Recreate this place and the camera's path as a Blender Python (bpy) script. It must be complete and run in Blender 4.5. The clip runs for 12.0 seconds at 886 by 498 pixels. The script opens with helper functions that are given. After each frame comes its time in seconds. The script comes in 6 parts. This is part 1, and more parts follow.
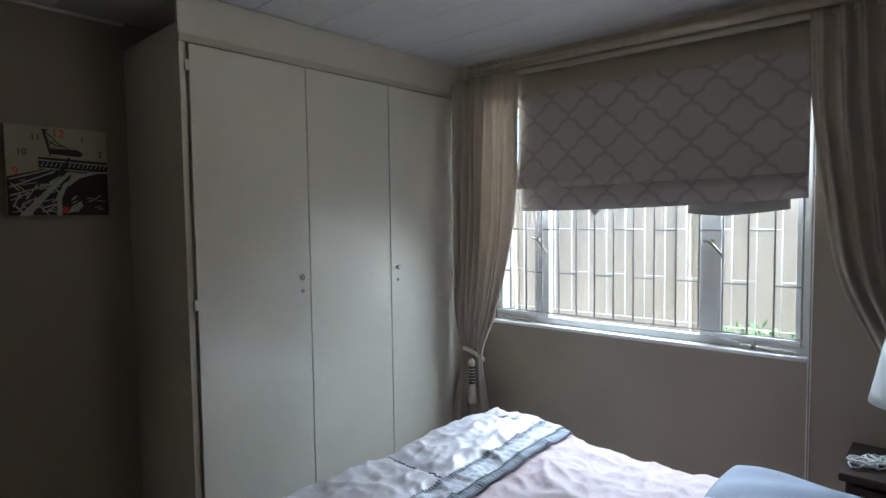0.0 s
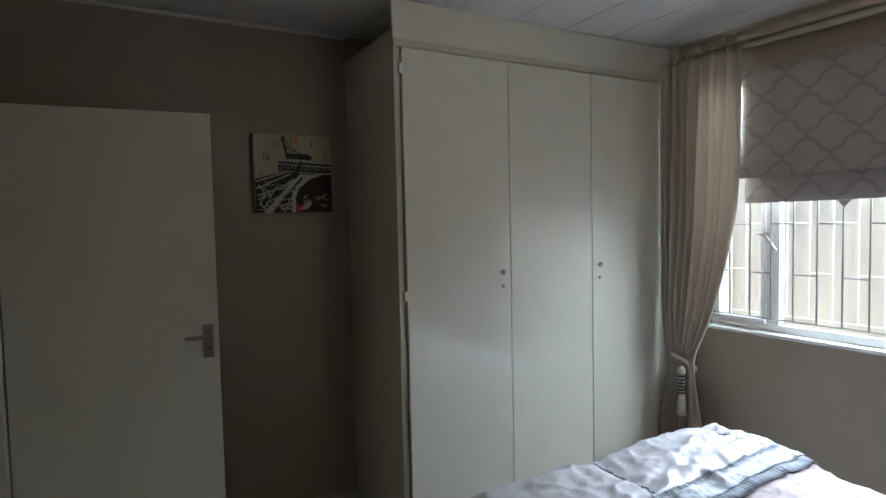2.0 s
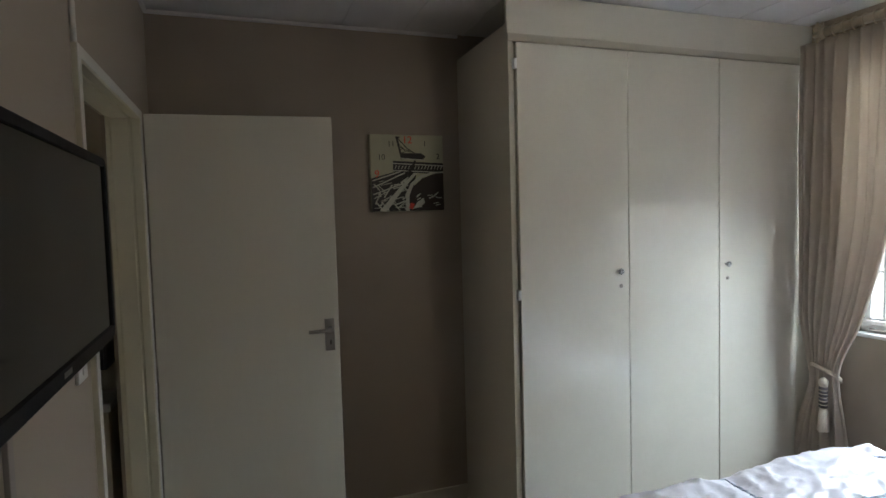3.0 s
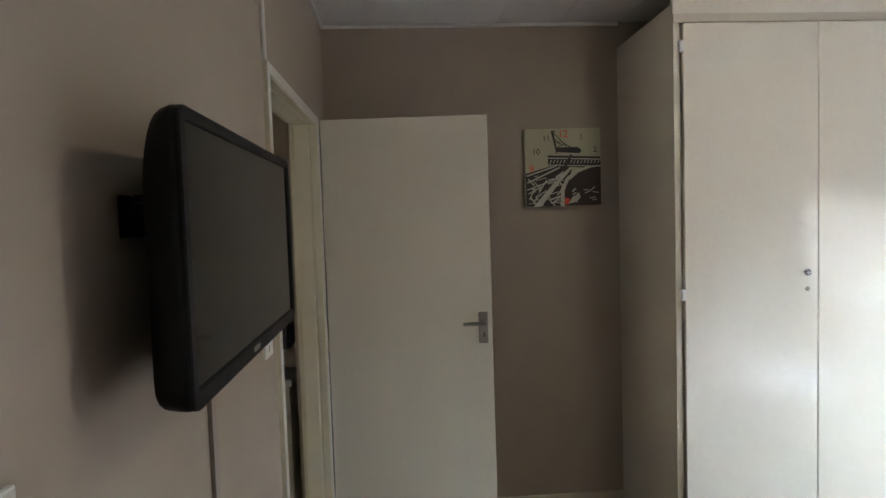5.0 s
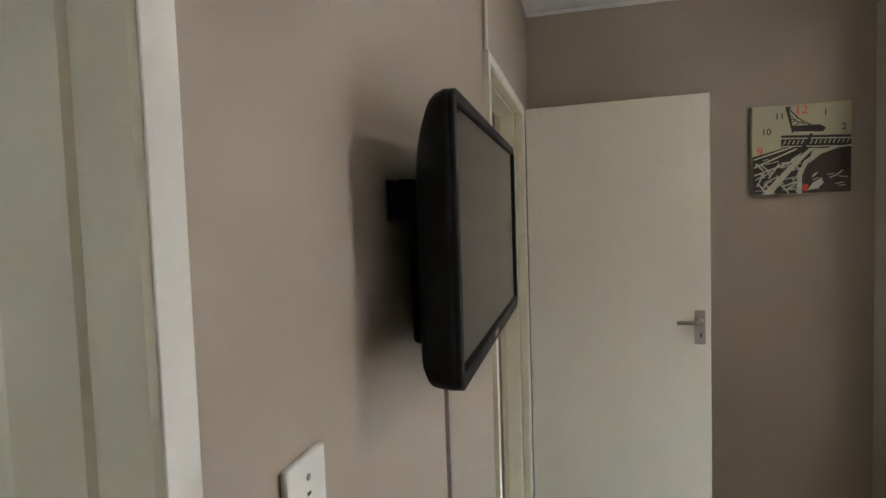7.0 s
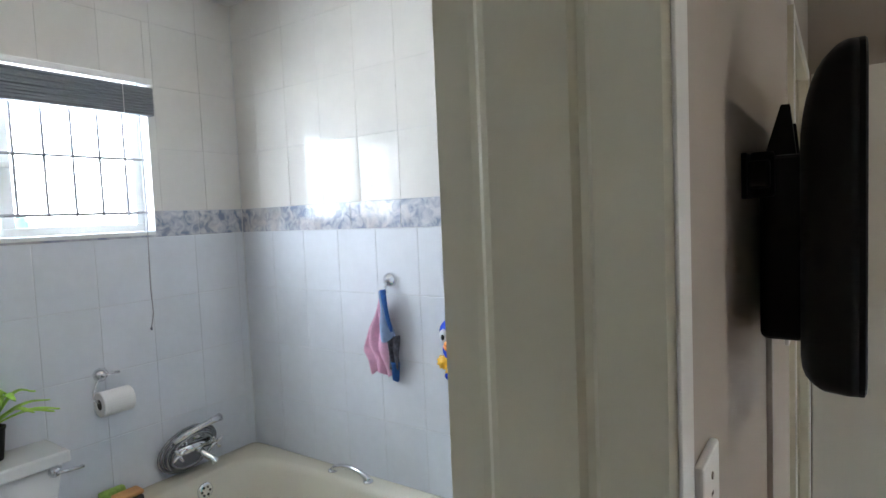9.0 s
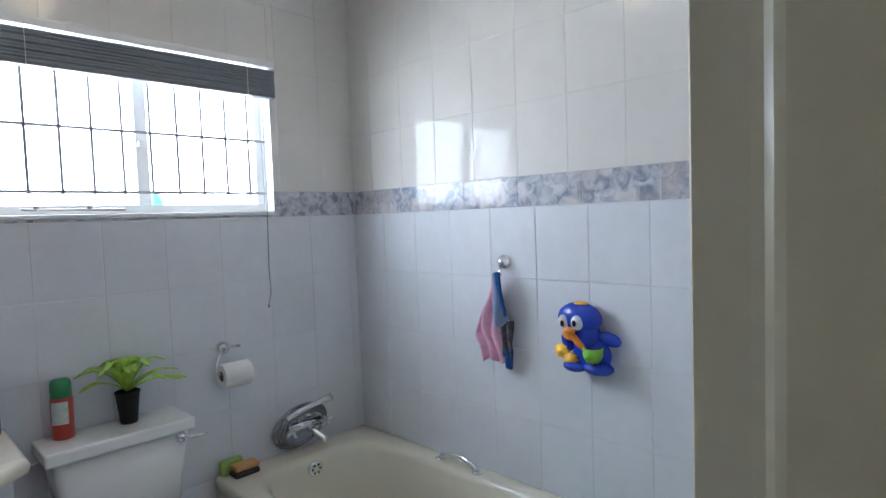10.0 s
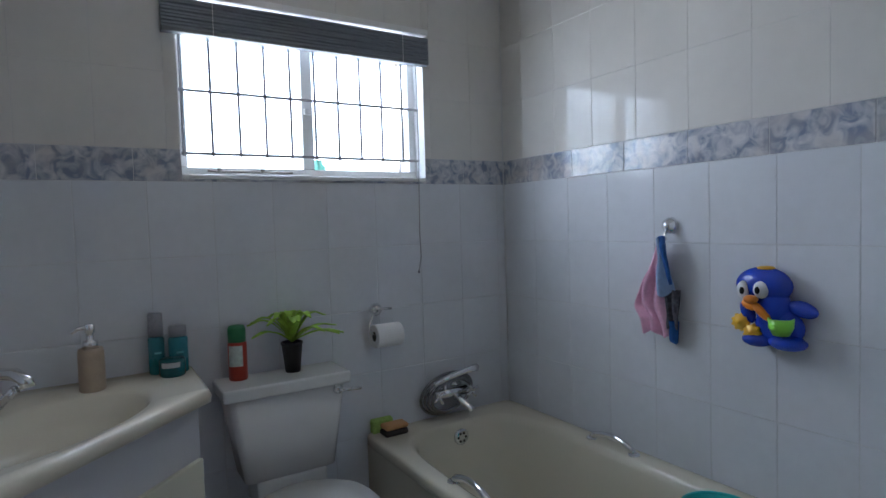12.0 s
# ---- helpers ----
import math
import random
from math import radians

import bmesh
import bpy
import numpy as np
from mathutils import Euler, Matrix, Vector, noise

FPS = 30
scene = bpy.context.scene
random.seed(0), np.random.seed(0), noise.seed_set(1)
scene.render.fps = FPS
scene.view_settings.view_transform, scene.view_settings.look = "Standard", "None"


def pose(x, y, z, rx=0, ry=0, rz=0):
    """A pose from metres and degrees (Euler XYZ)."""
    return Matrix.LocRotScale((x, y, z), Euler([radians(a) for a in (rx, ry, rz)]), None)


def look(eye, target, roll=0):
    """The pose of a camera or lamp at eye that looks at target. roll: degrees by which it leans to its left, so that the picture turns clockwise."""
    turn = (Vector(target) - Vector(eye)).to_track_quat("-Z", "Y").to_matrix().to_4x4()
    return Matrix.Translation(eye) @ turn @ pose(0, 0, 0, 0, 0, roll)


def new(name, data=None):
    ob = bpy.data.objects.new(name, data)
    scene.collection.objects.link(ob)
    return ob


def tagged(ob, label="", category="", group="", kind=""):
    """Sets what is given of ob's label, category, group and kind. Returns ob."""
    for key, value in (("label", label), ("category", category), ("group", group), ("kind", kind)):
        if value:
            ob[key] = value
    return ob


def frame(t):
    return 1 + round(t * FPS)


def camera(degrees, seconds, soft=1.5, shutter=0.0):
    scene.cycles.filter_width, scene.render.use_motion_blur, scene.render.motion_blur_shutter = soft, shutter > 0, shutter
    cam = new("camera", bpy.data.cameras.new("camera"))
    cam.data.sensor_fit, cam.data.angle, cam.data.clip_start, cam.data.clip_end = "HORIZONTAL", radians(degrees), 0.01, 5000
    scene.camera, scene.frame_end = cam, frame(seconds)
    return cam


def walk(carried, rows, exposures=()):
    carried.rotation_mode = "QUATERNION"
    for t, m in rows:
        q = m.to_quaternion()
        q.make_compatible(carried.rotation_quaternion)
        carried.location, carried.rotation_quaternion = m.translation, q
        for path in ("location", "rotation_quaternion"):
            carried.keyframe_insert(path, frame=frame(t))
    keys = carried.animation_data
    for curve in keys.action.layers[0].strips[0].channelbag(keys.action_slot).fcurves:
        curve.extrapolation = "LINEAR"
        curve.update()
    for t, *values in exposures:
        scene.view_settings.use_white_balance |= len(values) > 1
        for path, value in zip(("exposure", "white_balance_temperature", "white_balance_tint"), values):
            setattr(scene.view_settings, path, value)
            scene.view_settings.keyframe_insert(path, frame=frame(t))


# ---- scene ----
PATH = [
    (0, pose(0.426, 0.100, 1.576, 86.70, 0.72, -47.75)),
    (0.5, pose(0.449, 0.096, 1.565, 86.82, 0.88, -42.57)),
    (1, pose(0.454, 0.115, 1.560, 86.87, 1.01, -37.93)),
    (1.5, pose(0.442, 0.146, 1.557, 86.92, 1.19, -33.75)),
    (2, pose(0.406, 0.198, 1.554, 86.97, 1.24, -29.35)),
    (2.5, pose(0.380, 0.208, 1.559, 86.86, 1.46, -24.08)),
    (3, pose(0.366, 0.241, 1.563, 86.82, 1.59, -19.26)),
    (5, pose(0.373, 0.229, 1.558, 86.93, 1.85, -3.68)),
    (5.5, pose(0.356, 0.243, 1.541, 87.23, 1.85, 0.84)),
    (6, pose(0.327, 0.249, 1.540, 87.24, 1.83, 5.37)),
    (6.5, pose(0.299, 0.252, 1.547, 87.07, 1.73, 9.38)),
    (8.5, pose(0.148, 0.237, 1.550, 86.35, 2.70, 30.30)),
    (9, pose(0.097, 0.207, 1.543, 86.50, 2.45, 34.60)),
    (9.5, pose(0.033, 0.226, 1.512, 86.69, 2.12, 39.88)),
    (10, pose(-0.017, 0.240, 1.470, 86.91, 2.02, 44.38)),
    (10.5, pose(-0.038, 0.238, 1.433, 87.21, 1.84, 48.50)),
    (11, pose(-0.066, 0.225, 1.407, 87.02, 1.94, 51.58)),
    (11.5, pose(-0.084, 0.230, 1.375, 87.07, 1.86, 54.98)),
    (12, pose(-0.101, 0.235, 1.342, 87.23, 1.73, 58.10)),
]
cam = camera(75.73, 12.0)
EXPO = [(0, 1.87, 5850, 5), (1.5, 2.0, 5920, 5), (2.5, 2.26, 6080, 6), (3.2, 2.62, 6180, 7), (5, 3.4, 6270, 9), (5.5, 3.62, 6310, 9), (6.5, 4.14, 6310, 8), (8.5, 3.72, 6150, 7), (9, 3.65, 6000, 8),
        (9.5, 3.53, 5900, 9), (10.5, 3.03, 5720, 10), (11.2, 2.74, 5650, 10), (12, 2.4, 5650, 10)]
walk(cam, PATH, EXPO)

# ---- daylight ----
world = bpy.data.worlds.new("sky")
scene.world = world
world.use_nodes = True
wn = world.node_tree
sky = wn.nodes.new("ShaderNodeTexSky")
sky.sky_type = "NISHITA"
sky.sun_disc = False
SUN_EL, SUN_AZ = radians(62), radians(184)
sky.sun_elevation, sky.sun_rotation = SUN_EL, SUN_AZ
sky.air_density, sky.dust_density = 1.0, 2.0
wn.links.new(sky.outputs[0], wn.nodes["Background"].inputs[0])
wn.nodes["Background"].inputs[1].default_value = 0.15
sun = new("sun", bpy.data.lights.new("sun", "SUN"))
sun.data.energy, sun.data.angle, sun.data.color = 5.0, radians(0.5), (1.0, 0.95, 0.88)
sun.matrix_world = look((0, 0, 10), (-math.sin(SUN_AZ) * math.cos(SUN_EL), -math.cos(SUN_AZ) * math.cos(SUN_EL), 10 - math.sin(SUN_EL)))



def window_light(name, at, target, w, h, power, color):
    """An added area lamp that stands in for skylight through a window's opening."""
    lt = new(name, bpy.data.lights.new(name, "AREA"))
    lt.data.shape, lt.data.size, lt.data.size_y = "RECTANGLE", w, h
    lt.data.energy, lt.data.color = power, color
    lt.matrix_world = look(at, target)


# The bedroom's added lamp hangs outside, out of view behind the blind.
window_light("bedroom_skylight", (3.62, 1.38, 1.95), (1.5, 1.38, 1.6), 1.75, 0.6, 30.0, (0.80, 0.90, 1.0))
window_light("bathroom_skylight", (-2.166 - 0.14, 0.975, 1.83), (0.0, 0.975, 1.2), 0.9, 0.56, 2.15, (0.89, 0.945, 1.0))

# ---- materials ----
MATS = {}


def nodes_of(name):
    m = bpy.data.materials.new(name)
    m.use_nodes = True
    return m, m.node_tree, m.node_tree.nodes["Principled BSDF"]


def surface(name, color, rough=0.5, metal=0.0, var=0.08, scale=6.0, fine=120.0, bump=0.1, spec=0.5, sheen=0.0, coat=0.0, dist=0.002, stretch=(1, 1, 1), trans=0.0, rnd=0.0, dirt=None):
    """A worked surface: broad stains, fine grain, uneven gloss and fine relief."""
    if name in MATS:
        return MATS[name]
    m, nt, b = nodes_of(name)
    N, L = nt.nodes.new, nt.links.new
    tc, mp = N("ShaderNodeTexCoord"), N("ShaderNodeMapping")
    mp.inputs["Scale"].default_value = stretch
    geo = N("ShaderNodeNewGeometry")
    L(geo.outputs["Position"], mp.inputs[0])
    big, small = N("ShaderNodeTexNoise"), N("ShaderNodeTexNoise")
    big.inputs["Scale"].default_value, big.inputs["Detail"].default_value = scale, 4
    small.inputs["Scale"].default_value, small.inputs["Detail"].default_value = fine, 3
    L(mp.outputs[0], big.inputs[0]), L(mp.outputs[0], small.inputs[0])
    mixn = N("ShaderNodeMath")
    mixn.operation = "MULTIPLY_ADD"
    L(small.outputs[0], mixn.inputs[0])
    mixn.inputs[1].default_value = 0.35
    L(big.outputs[0], mixn.inputs[2])
    ramp = N("ShaderNodeValToRGB")
    lo, hi = ramp.color_ramp.elements
    lo.position, hi.position = 0.35, 0.95
    lo.color = (*[max(0, c * (1 - var)) for c in color], 1)
    hi.color = (*[min(1, c * (1 + var)) for c in color], 1)
    L(mixn.outputs[0], ramp.inputs[0])
    out = ramp.outputs[0]
    if dirt:
        spots = N("ShaderNodeTexNoise")
        spots.inputs["Scale"].default_value, spots.inputs["Detail"].default_value = 2.3, 8
        L(geo.outputs["Position"], spots.inputs[0])
        cut = N("ShaderNodeMapRange")
        cut.inputs[1].default_value, cut.inputs[2].default_value, cut.inputs[4].default_value = 0.58, 0.78, 0.5
        L(spots.outputs[0], cut.inputs[0])
        mx = N("ShaderNodeMix")
        mx.data_type = "RGBA"
        L(cut.outputs[0], mx.inputs[0]), L(out, mx.inputs[6])
        mx.inputs[7].default_value = (*dirt, 1)
        out = mx.outputs[2]
    if rnd:
        info, hsv, mr = N("ShaderNodeObjectInfo"), N("ShaderNodeHueSaturation"), N("ShaderNodeMapRange")
        mr.inputs[3].default_value, mr.inputs[4].default_value = 1 - rnd, 1 + rnd
        L(info.outputs["Random"], mr.inputs[0]), L(mr.outputs[0], hsv.inputs["Value"]), L(out, hsv.inputs["Color"])
        out = hsv.outputs[0]
    L(out, b.inputs["Base Color"])
    rr = N("ShaderNodeMapRange")
    rr.inputs[3].default_value, rr.inputs[4].default_value = max(0, rough - min(0.12, rough * 0.3)), min(1, rough + min(0.12, rough * 0.3))
    L(mixn.outputs[0], rr.inputs[0]), L(rr.outputs[0], b.inputs["Roughness"])
    b.inputs["Metallic"].default_value = metal
    b.inputs["Specular IOR Level"].default_value = spec
    b.inputs["Sheen Weight"].default_value = sheen
    b.inputs["Coat Weight"].default_value = coat
    b.inputs["Coat Roughness"].default_value = 0.08
    if bump:
        bp = N("ShaderNodeBump")
        bp.inputs["Strength"].default_value, bp.inputs["Distance"].default_value = bump, dist
        L(mixn.outputs[0], bp.inputs["Height"]), L(bp.outputs[0], b.inputs["Normal"])
    if trans:
        tr, ms = N("ShaderNodeBsdfTranslucent"), N("ShaderNodeMixShader")
        L(out, tr.inputs[0])
        ms.inputs[0].default_value = trans
        L(b.outputs[0], ms.inputs[1]), L(tr.outputs[0], ms.inputs[2])
        L(ms.outputs[0], nt.nodes["Material Output"].inputs[0])
    MATS[name] = m
    return m


def glow(name, color, strength):
    m, nt, b = nodes_of(name)
    b.inputs["Base Color"].default_value = (*color, 1)
    b.inputs["Emission Color"].default_value = (*color, 1)
    b.inputs["Emission Strength"].default_value = strength
    return m


def glass(name, tint=(1, 1, 1), rough=0.0):
    m, nt, b = nodes_of(name)
    b.inputs["Base Color"].default_value = (*tint, 1)
    b.inputs["Transmission Weight"].default_value = 1
    b.inputs["Roughness"].default_value = rough
    b.inputs["IOR"].default_value = 1.45
    return m


TAUPE = surface("taupe_wall_paint", (0.362, 0.306, 0.24), 0.55, var=0.05, scale=2.2, fine=260, bump=0.12, dist=0.0015)
WHITE_PAINT = surface("white_ceiling_paint", (0.74, 0.73, 0.71), 0.7, var=0.03, scale=1.5, bump=0.06)
CREAM = surface("cream_enamel_paint", (0.68, 0.645, 0.55), 0.16, var=0.04, scale=3, fine=60, bump=0.05, dist=0.001, spec=0.6, coat=0.7)
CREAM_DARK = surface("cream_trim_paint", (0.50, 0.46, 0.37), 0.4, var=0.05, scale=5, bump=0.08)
DOOR_PAINT = surface("door_paint", (0.62, 0.58, 0.48), 0.42, var=0.03, scale=2, fine=40, bump=0.06, stretch=(1, 1, 0.15))
FRAME_PAINT = surface("frame_paint", (0.63, 0.59, 0.445), 0.3, var=0.05, scale=6, fine=90, bump=0.12)
ARCH_PAINT = surface("architrave_white_paint", (0.68, 0.66, 0.60), 0.4, var=0.05, scale=8, fine=90, bump=0.12, dirt=(0.4, 0.36, 0.3))
GAP = surface("dark_gap", (0.07, 0.063, 0.05), 0.9, bump=0)
STEEL_WHITE = surface("white_window_enamel", (0.78, 0.78, 0.76), 0.35, var=0.04, scale=9, bump=0.05)
BAR = surface("bar_paint", (0.24, 0.235, 0.22), 0.4, var=0.08, scale=14, bump=0.05)
CHROME = surface("chrome", (0.82, 0.83, 0.85), 0.1, 1.0, var=0.03, bump=0)
BRUSHED = surface("brushed_steel", (0.33, 0.30, 0.265), 0.38, 1.0, var=0.08, bump=0.03)
BLACK = surface("black_plastic", (0.007, 0.007, 0.008), 0.45, var=0.2, bump=0.05, spec=0.15)
SCREEN = surface("dark_screen", (0.012, 0.011, 0.010), 0.07, var=0.1, bump=0, spec=0.12)
SWITCH = surface("white_switch_plastic", (0.72, 0.71, 0.67), 0.35, var=0.03, bump=0.02)
CURTAIN = surface("beige_curtain_cloth", (0.52, 0.455, 0.38), 0.8, var=0.1, scale=9, fine=700, bump=0.2, sheen=0.2, trans=0.25, stretch=(1, 1, 0.3))
GOLD_WOOD = surface("champagne_pole", (0.52, 0.45, 0.34), 0.3, 0.35, var=0.15, scale=25, bump=0.1)
SATIN = surface("silver_pink_satin", (0.66, 0.635, 0.68), 0.44, 0.2, var=0.05, scale=24, fine=70, bump=0.4, dist=0.006, spec=0.8)
DUVET = surface("dusty_pink_duvet", (0.62, 0.50, 0.52), 0.45, var=0.05, scale=20, fine=260, bump=0.7, dist=0.012, sheen=0.1)
RUFFLE = surface("slate_ruffle", (0.24, 0.27, 0.33), 0.4, var=0.3, scale=30, fine=220, bump=0.6, dist=0.004, sheen=0.4)
RUFFLE_LT = surface("pale_sequin_strip", (0.55, 0.58, 0.64), 0.35, var=0.5, scale=45, fine=220, bump=0.6, dist=0.004)
PILLOW = surface("blue_grey_pillow", (0.25, 0.29, 0.38), 0.6, var=0.08, scale=14, bump=0.3, dist=0.004, sheen=0.1)
CARPET = surface("brown_floor", (0.13, 0.095, 0.07), 0.6, var=0.15, scale=6, bump=0.2)
DARK_WOOD = surface("dark_wood", (0.032, 0.02, 0.015), 0.6, spec=0.2, var=0.3, scale=10, stretch=(1, 6, 6), bump=0.1)
SHADE = surface("white_lamp_shade", (0.80, 0.80, 0.80), 0.7, var=0.03, bump=0.1, fine=300, trans=0.3)
TILE = surface("glossy_white_tile", (0.70, 0.72, 0.755), 0.03, var=0.07, scale=3.2, fine=30, bump=0.006, dist=0.002, rnd=0.02, spec=0.2)
TILE_UP = surface("glossy_cream_tile", (0.72, 0.70, 0.66), 0.018, var=0.05, scale=4, fine=30, bump=0.006, dist=0.002, rnd=0.015, spec=0.2)
GROUT = surface("grey_grout", (0.66, 0.67, 0.68), 0.85, var=0.12, scale=20, bump=0.2)
CERAMIC = surface("white_ceramic", (0.78, 0.78, 0.76), 0.12, var=0.02, scale=3, bump=0.01)
IVORY = surface("ivory_acrylic", (0.68, 0.64, 0.52), 0.15, var=0.02, scale=3, bump=0.01)
VANITY_TOP = surface("ivory_marble_top", (0.72, 0.67, 0.55), 0.14, var=0.03, scale=5, bump=0.01)
PLASTER = surface("garden_wall_plaster", (0.42, 0.39, 0.33), 0.85, var=0.12, scale=1.2, fine=60, bump=0.3, dist=0.004)
BRICK_OUT = surface("outside_wall_plaster", (0.55, 0.5, 0.42), 0.85, var=0.1, scale=2, bump=0.3)
# Unseen ground, made pale to bounce sunlight up through the bedroom window.
SOIL = surface("outdoor_ground", (0.48, 0.45, 0.40), 0.9, var=0.2, scale=1, bump=0.4)
PANE = glass("clear_window_glass")

# ---- building helpers ----
ROOT = {}


def link(name, bm, material, smooth=False):
    me = bpy.data.meshes.new(name)
    bmesh.ops.recalc_face_normals(bm, faces=bm.faces)
    bm.to_mesh(me)
    bm.free()
    for mt in material if isinstance(material, (list, tuple)) else [material]:
        me.materials.append(mt)
    if smooth:
        me.polygons.foreach_set("use_smooth", [True] * len(me.polygons))
    return new(name, me)


def thing(name, loc, label, category, group="", kind=""):
    ob = new(name)
    ob.empty_display_size = 0.1
    ob.location = loc
    ROOT[ob.name] = Vector(loc)
    return tagged(ob, label, category, group, kind)


def part(name, bm, material, parent, label="", smooth=False):
    """One mesh under a thing or a part; bm is in world places."""
    at = ROOT.get(parent.name, Vector())
    bmesh.ops.translate(bm, verts=bm.verts, vec=-at)
    ob = link(name, bm, material, smooth)
    ob.parent = parent
    ROOT[ob.name] = at
    if label:
        ob["label"] = label
    return ob


def solid(name, bm, material, label, category, kind="structure", smooth=False):
    return tagged(link(name, bm, material, smooth), label, category, kind=kind)


def box(x0, y0, z0, x1, y1, z1, bevel=0.0, seg=2, bm=None):
    bm = bm or bmesh.new()
    r = bmesh.ops.create_cube(bm, size=1)["verts"]
    for v in r:
        v.co = Vector(((x0 + x1) / 2 + v.co.x * (x1 - x0), (y0 + y1) / 2 + v.co.y * (y1 - y0), (z0 + z1) / 2 + v.co.z * (z1 - z0)))
    if bevel:
        edges = list({e for v in r for e in v.link_edges})
        bmesh.ops.bevel(bm, geom=edges, offset=bevel, segments=seg, affect="EDGES", profile=0.5)
    return bm


def tube(pts, r, seg=8, bm=None, cap=True):
    bm = bm or bmesh.new()
    pts = [Vector(p) for p in pts]
    rs = r if isinstance(r, (list, tuple)) else [r] * len(pts)
    rings, side = [], None
    for i, p in enumerate(pts):
        d = (pts[min(i + 1, len(pts) - 1)] - pts[max(i - 1, 0)]).normalized()
        if side is None:
            side = d.orthogonal().normalized()
        side = (side - d * side.dot(d)).normalized()
        up = d.cross(side)
        rings.append([bm.verts.new(p + (side * math.cos(a) + up * math.sin(a)) * rs[i]) for a in [2 * math.pi * k / seg for k in range(seg)]])
    for a, b in zip(rings, rings[1:]):
        for k in range(seg):
            bm.faces.new((a[k], a[(k + 1) % seg], b[(k + 1) % seg], b[k]))
    if cap:
        bm.faces.new(rings[0][::-1])
        bm.faces.new(rings[-1])
    return bm


def lathe(profile, at=(0, 0, 0), axis="z", seg=28, bm=None):
    """A turned shape from (radius, height) pairs."""
    bm = bm or bmesh.new()
    at = Vector(at)
    rings = []
    for r, h in profile:
        ring = []
        for k in range(seg):
            a = 2 * math.pi * k / seg
            c, s = r * math.cos(a), r * math.sin(a)
            q = {"z": (c, s, h), "x": (h, c, s), "y": (c, h, s)}[axis]
            ring.append(bm.verts.new(at + Vector(q)))
        rings.append(ring)
    for a, b in zip(rings, rings[1:]):
        for k in range(seg):
            bm.faces.new((a[k], a[(k + 1) % seg], b[(k + 1) % seg], b[k]))
    bm.faces.new(rings[0][::-1])
    bm.faces.new(rings[-1])
    return bm


def sheet(fn, nu, nv, bm=None, loop=False):
    bm = bm or bmesh.new()
    g = [[bm.verts.new(fn(i / nu, j / nv)) for j in range(nv + 1)] for i in range(nu + (0 if loop else 1))]
    n = len(g)
    for i in range(nu):
        for j in range(nv):
            bm.faces.new((g[i][j], g[(i + 1) % n][j], g[(i + 1) % n][j + 1], g[i][j + 1]))
    return bm


def prism(outline, z0, z1, bm=None):
    bm = bm or bmesh.new()
    a = [bm.verts.new((x, y, z0)) for x, y in outline]
    b = [bm.verts.new((x, y, z1)) for x, y in outline]
    bm.faces.new(a[::-1])
    bm.faces.new(b)
    for i in range(len(a)):
        bm.faces.new((a[i], a[(i + 1) % len(a)], b[(i + 1) % len(a)], b[i]))
    return bm


def thicken(bm, t):
    bmesh.ops.recalc_face_normals(bm, faces=bm.faces)
    bmesh.ops.solidify(bm, geom=bm.faces[:], thickness=t)
    return bm


def lerp_table(table, z):
    """Smooth values at height z from rows of (z, values...) given from top to bottom."""
    n = len(table)
    if z >= table[0][0]:
        return list(table[0][1:])
    for i in range(n - 1):
        if table[i][0] >= z >= table[i + 1][0]:
            h = table[i][0] - table[i + 1][0]
            k = (table[i][0] - z) / h
            p, q = table[i], table[i + 1]
            o, r = table[max(0, i - 1)], table[min(n - 1, i + 2)]
            out = []
            for c in range(1, len(p)):
                m0 = (q[c] - o[c]) / max(1e-6, o[0] - q[0]) * h
                m1 = (r[c] - p[c]) / max(1e-6, p[0] - r[0]) * h
                out.append((2 * k ** 3 - 3 * k ** 2 + 1) * p[c] + (k ** 3 - 2 * k ** 2 + k) * m0 + (3 * k ** 2 - 2 * k ** 3) * q[c] + (k ** 3 - k ** 2) * m1)
            return out
    return list(table[-1][1:])


def text_mesh(body, size, m, material, parent, name="lettering", depth=0.0008):
    cu = bpy.data.curves.new(name, "FONT")
    cu.body, cu.size, cu.align_x, cu.align_y, cu.extrude = body, size, "CENTER", "CENTER", depth
    tmp = bpy.data.objects.new("tmp", cu)
    scene.collection.objects.link(tmp)
    bpy.context.view_layer.update()
    me = bpy.data.meshes.new_from_object(tmp.evaluated_get(bpy.context.evaluated_depsgraph_get()))
    bpy.data.objects.remove(tmp)
    bpy.data.curves.remove(cu)
    me.transform(m)
    me.transform(Matrix.Translation(-ROOT.get(parent.name, Vector())))
    me.materials.clear()
    me.materials.append(material)
    ob = new(name, me)
    ob.parent = parent
    return ob


def wwin(bm):
    """Lean a shape built as (out, along, up) onto the bedroom's slightly skewed window wall."""
    for v in bm.verts:
        v.co.x += 3.196 - 0.052 * (v.co.y - 1.5)
    return bm


def wx(y, out=0.0):
    return 3.196 - 0.052 * (y - 1.5) + out


# ---- structure: bedroom ----
CEIL, FAR, BACK = 2.487, 3.0, -0.62
WT = 0.126
BX, BY = -2.166, 1.851        # bathroom: window wall, bath wall
BBACK, BCEIL = -0.55, 2.52
DOOR_H = 1.965

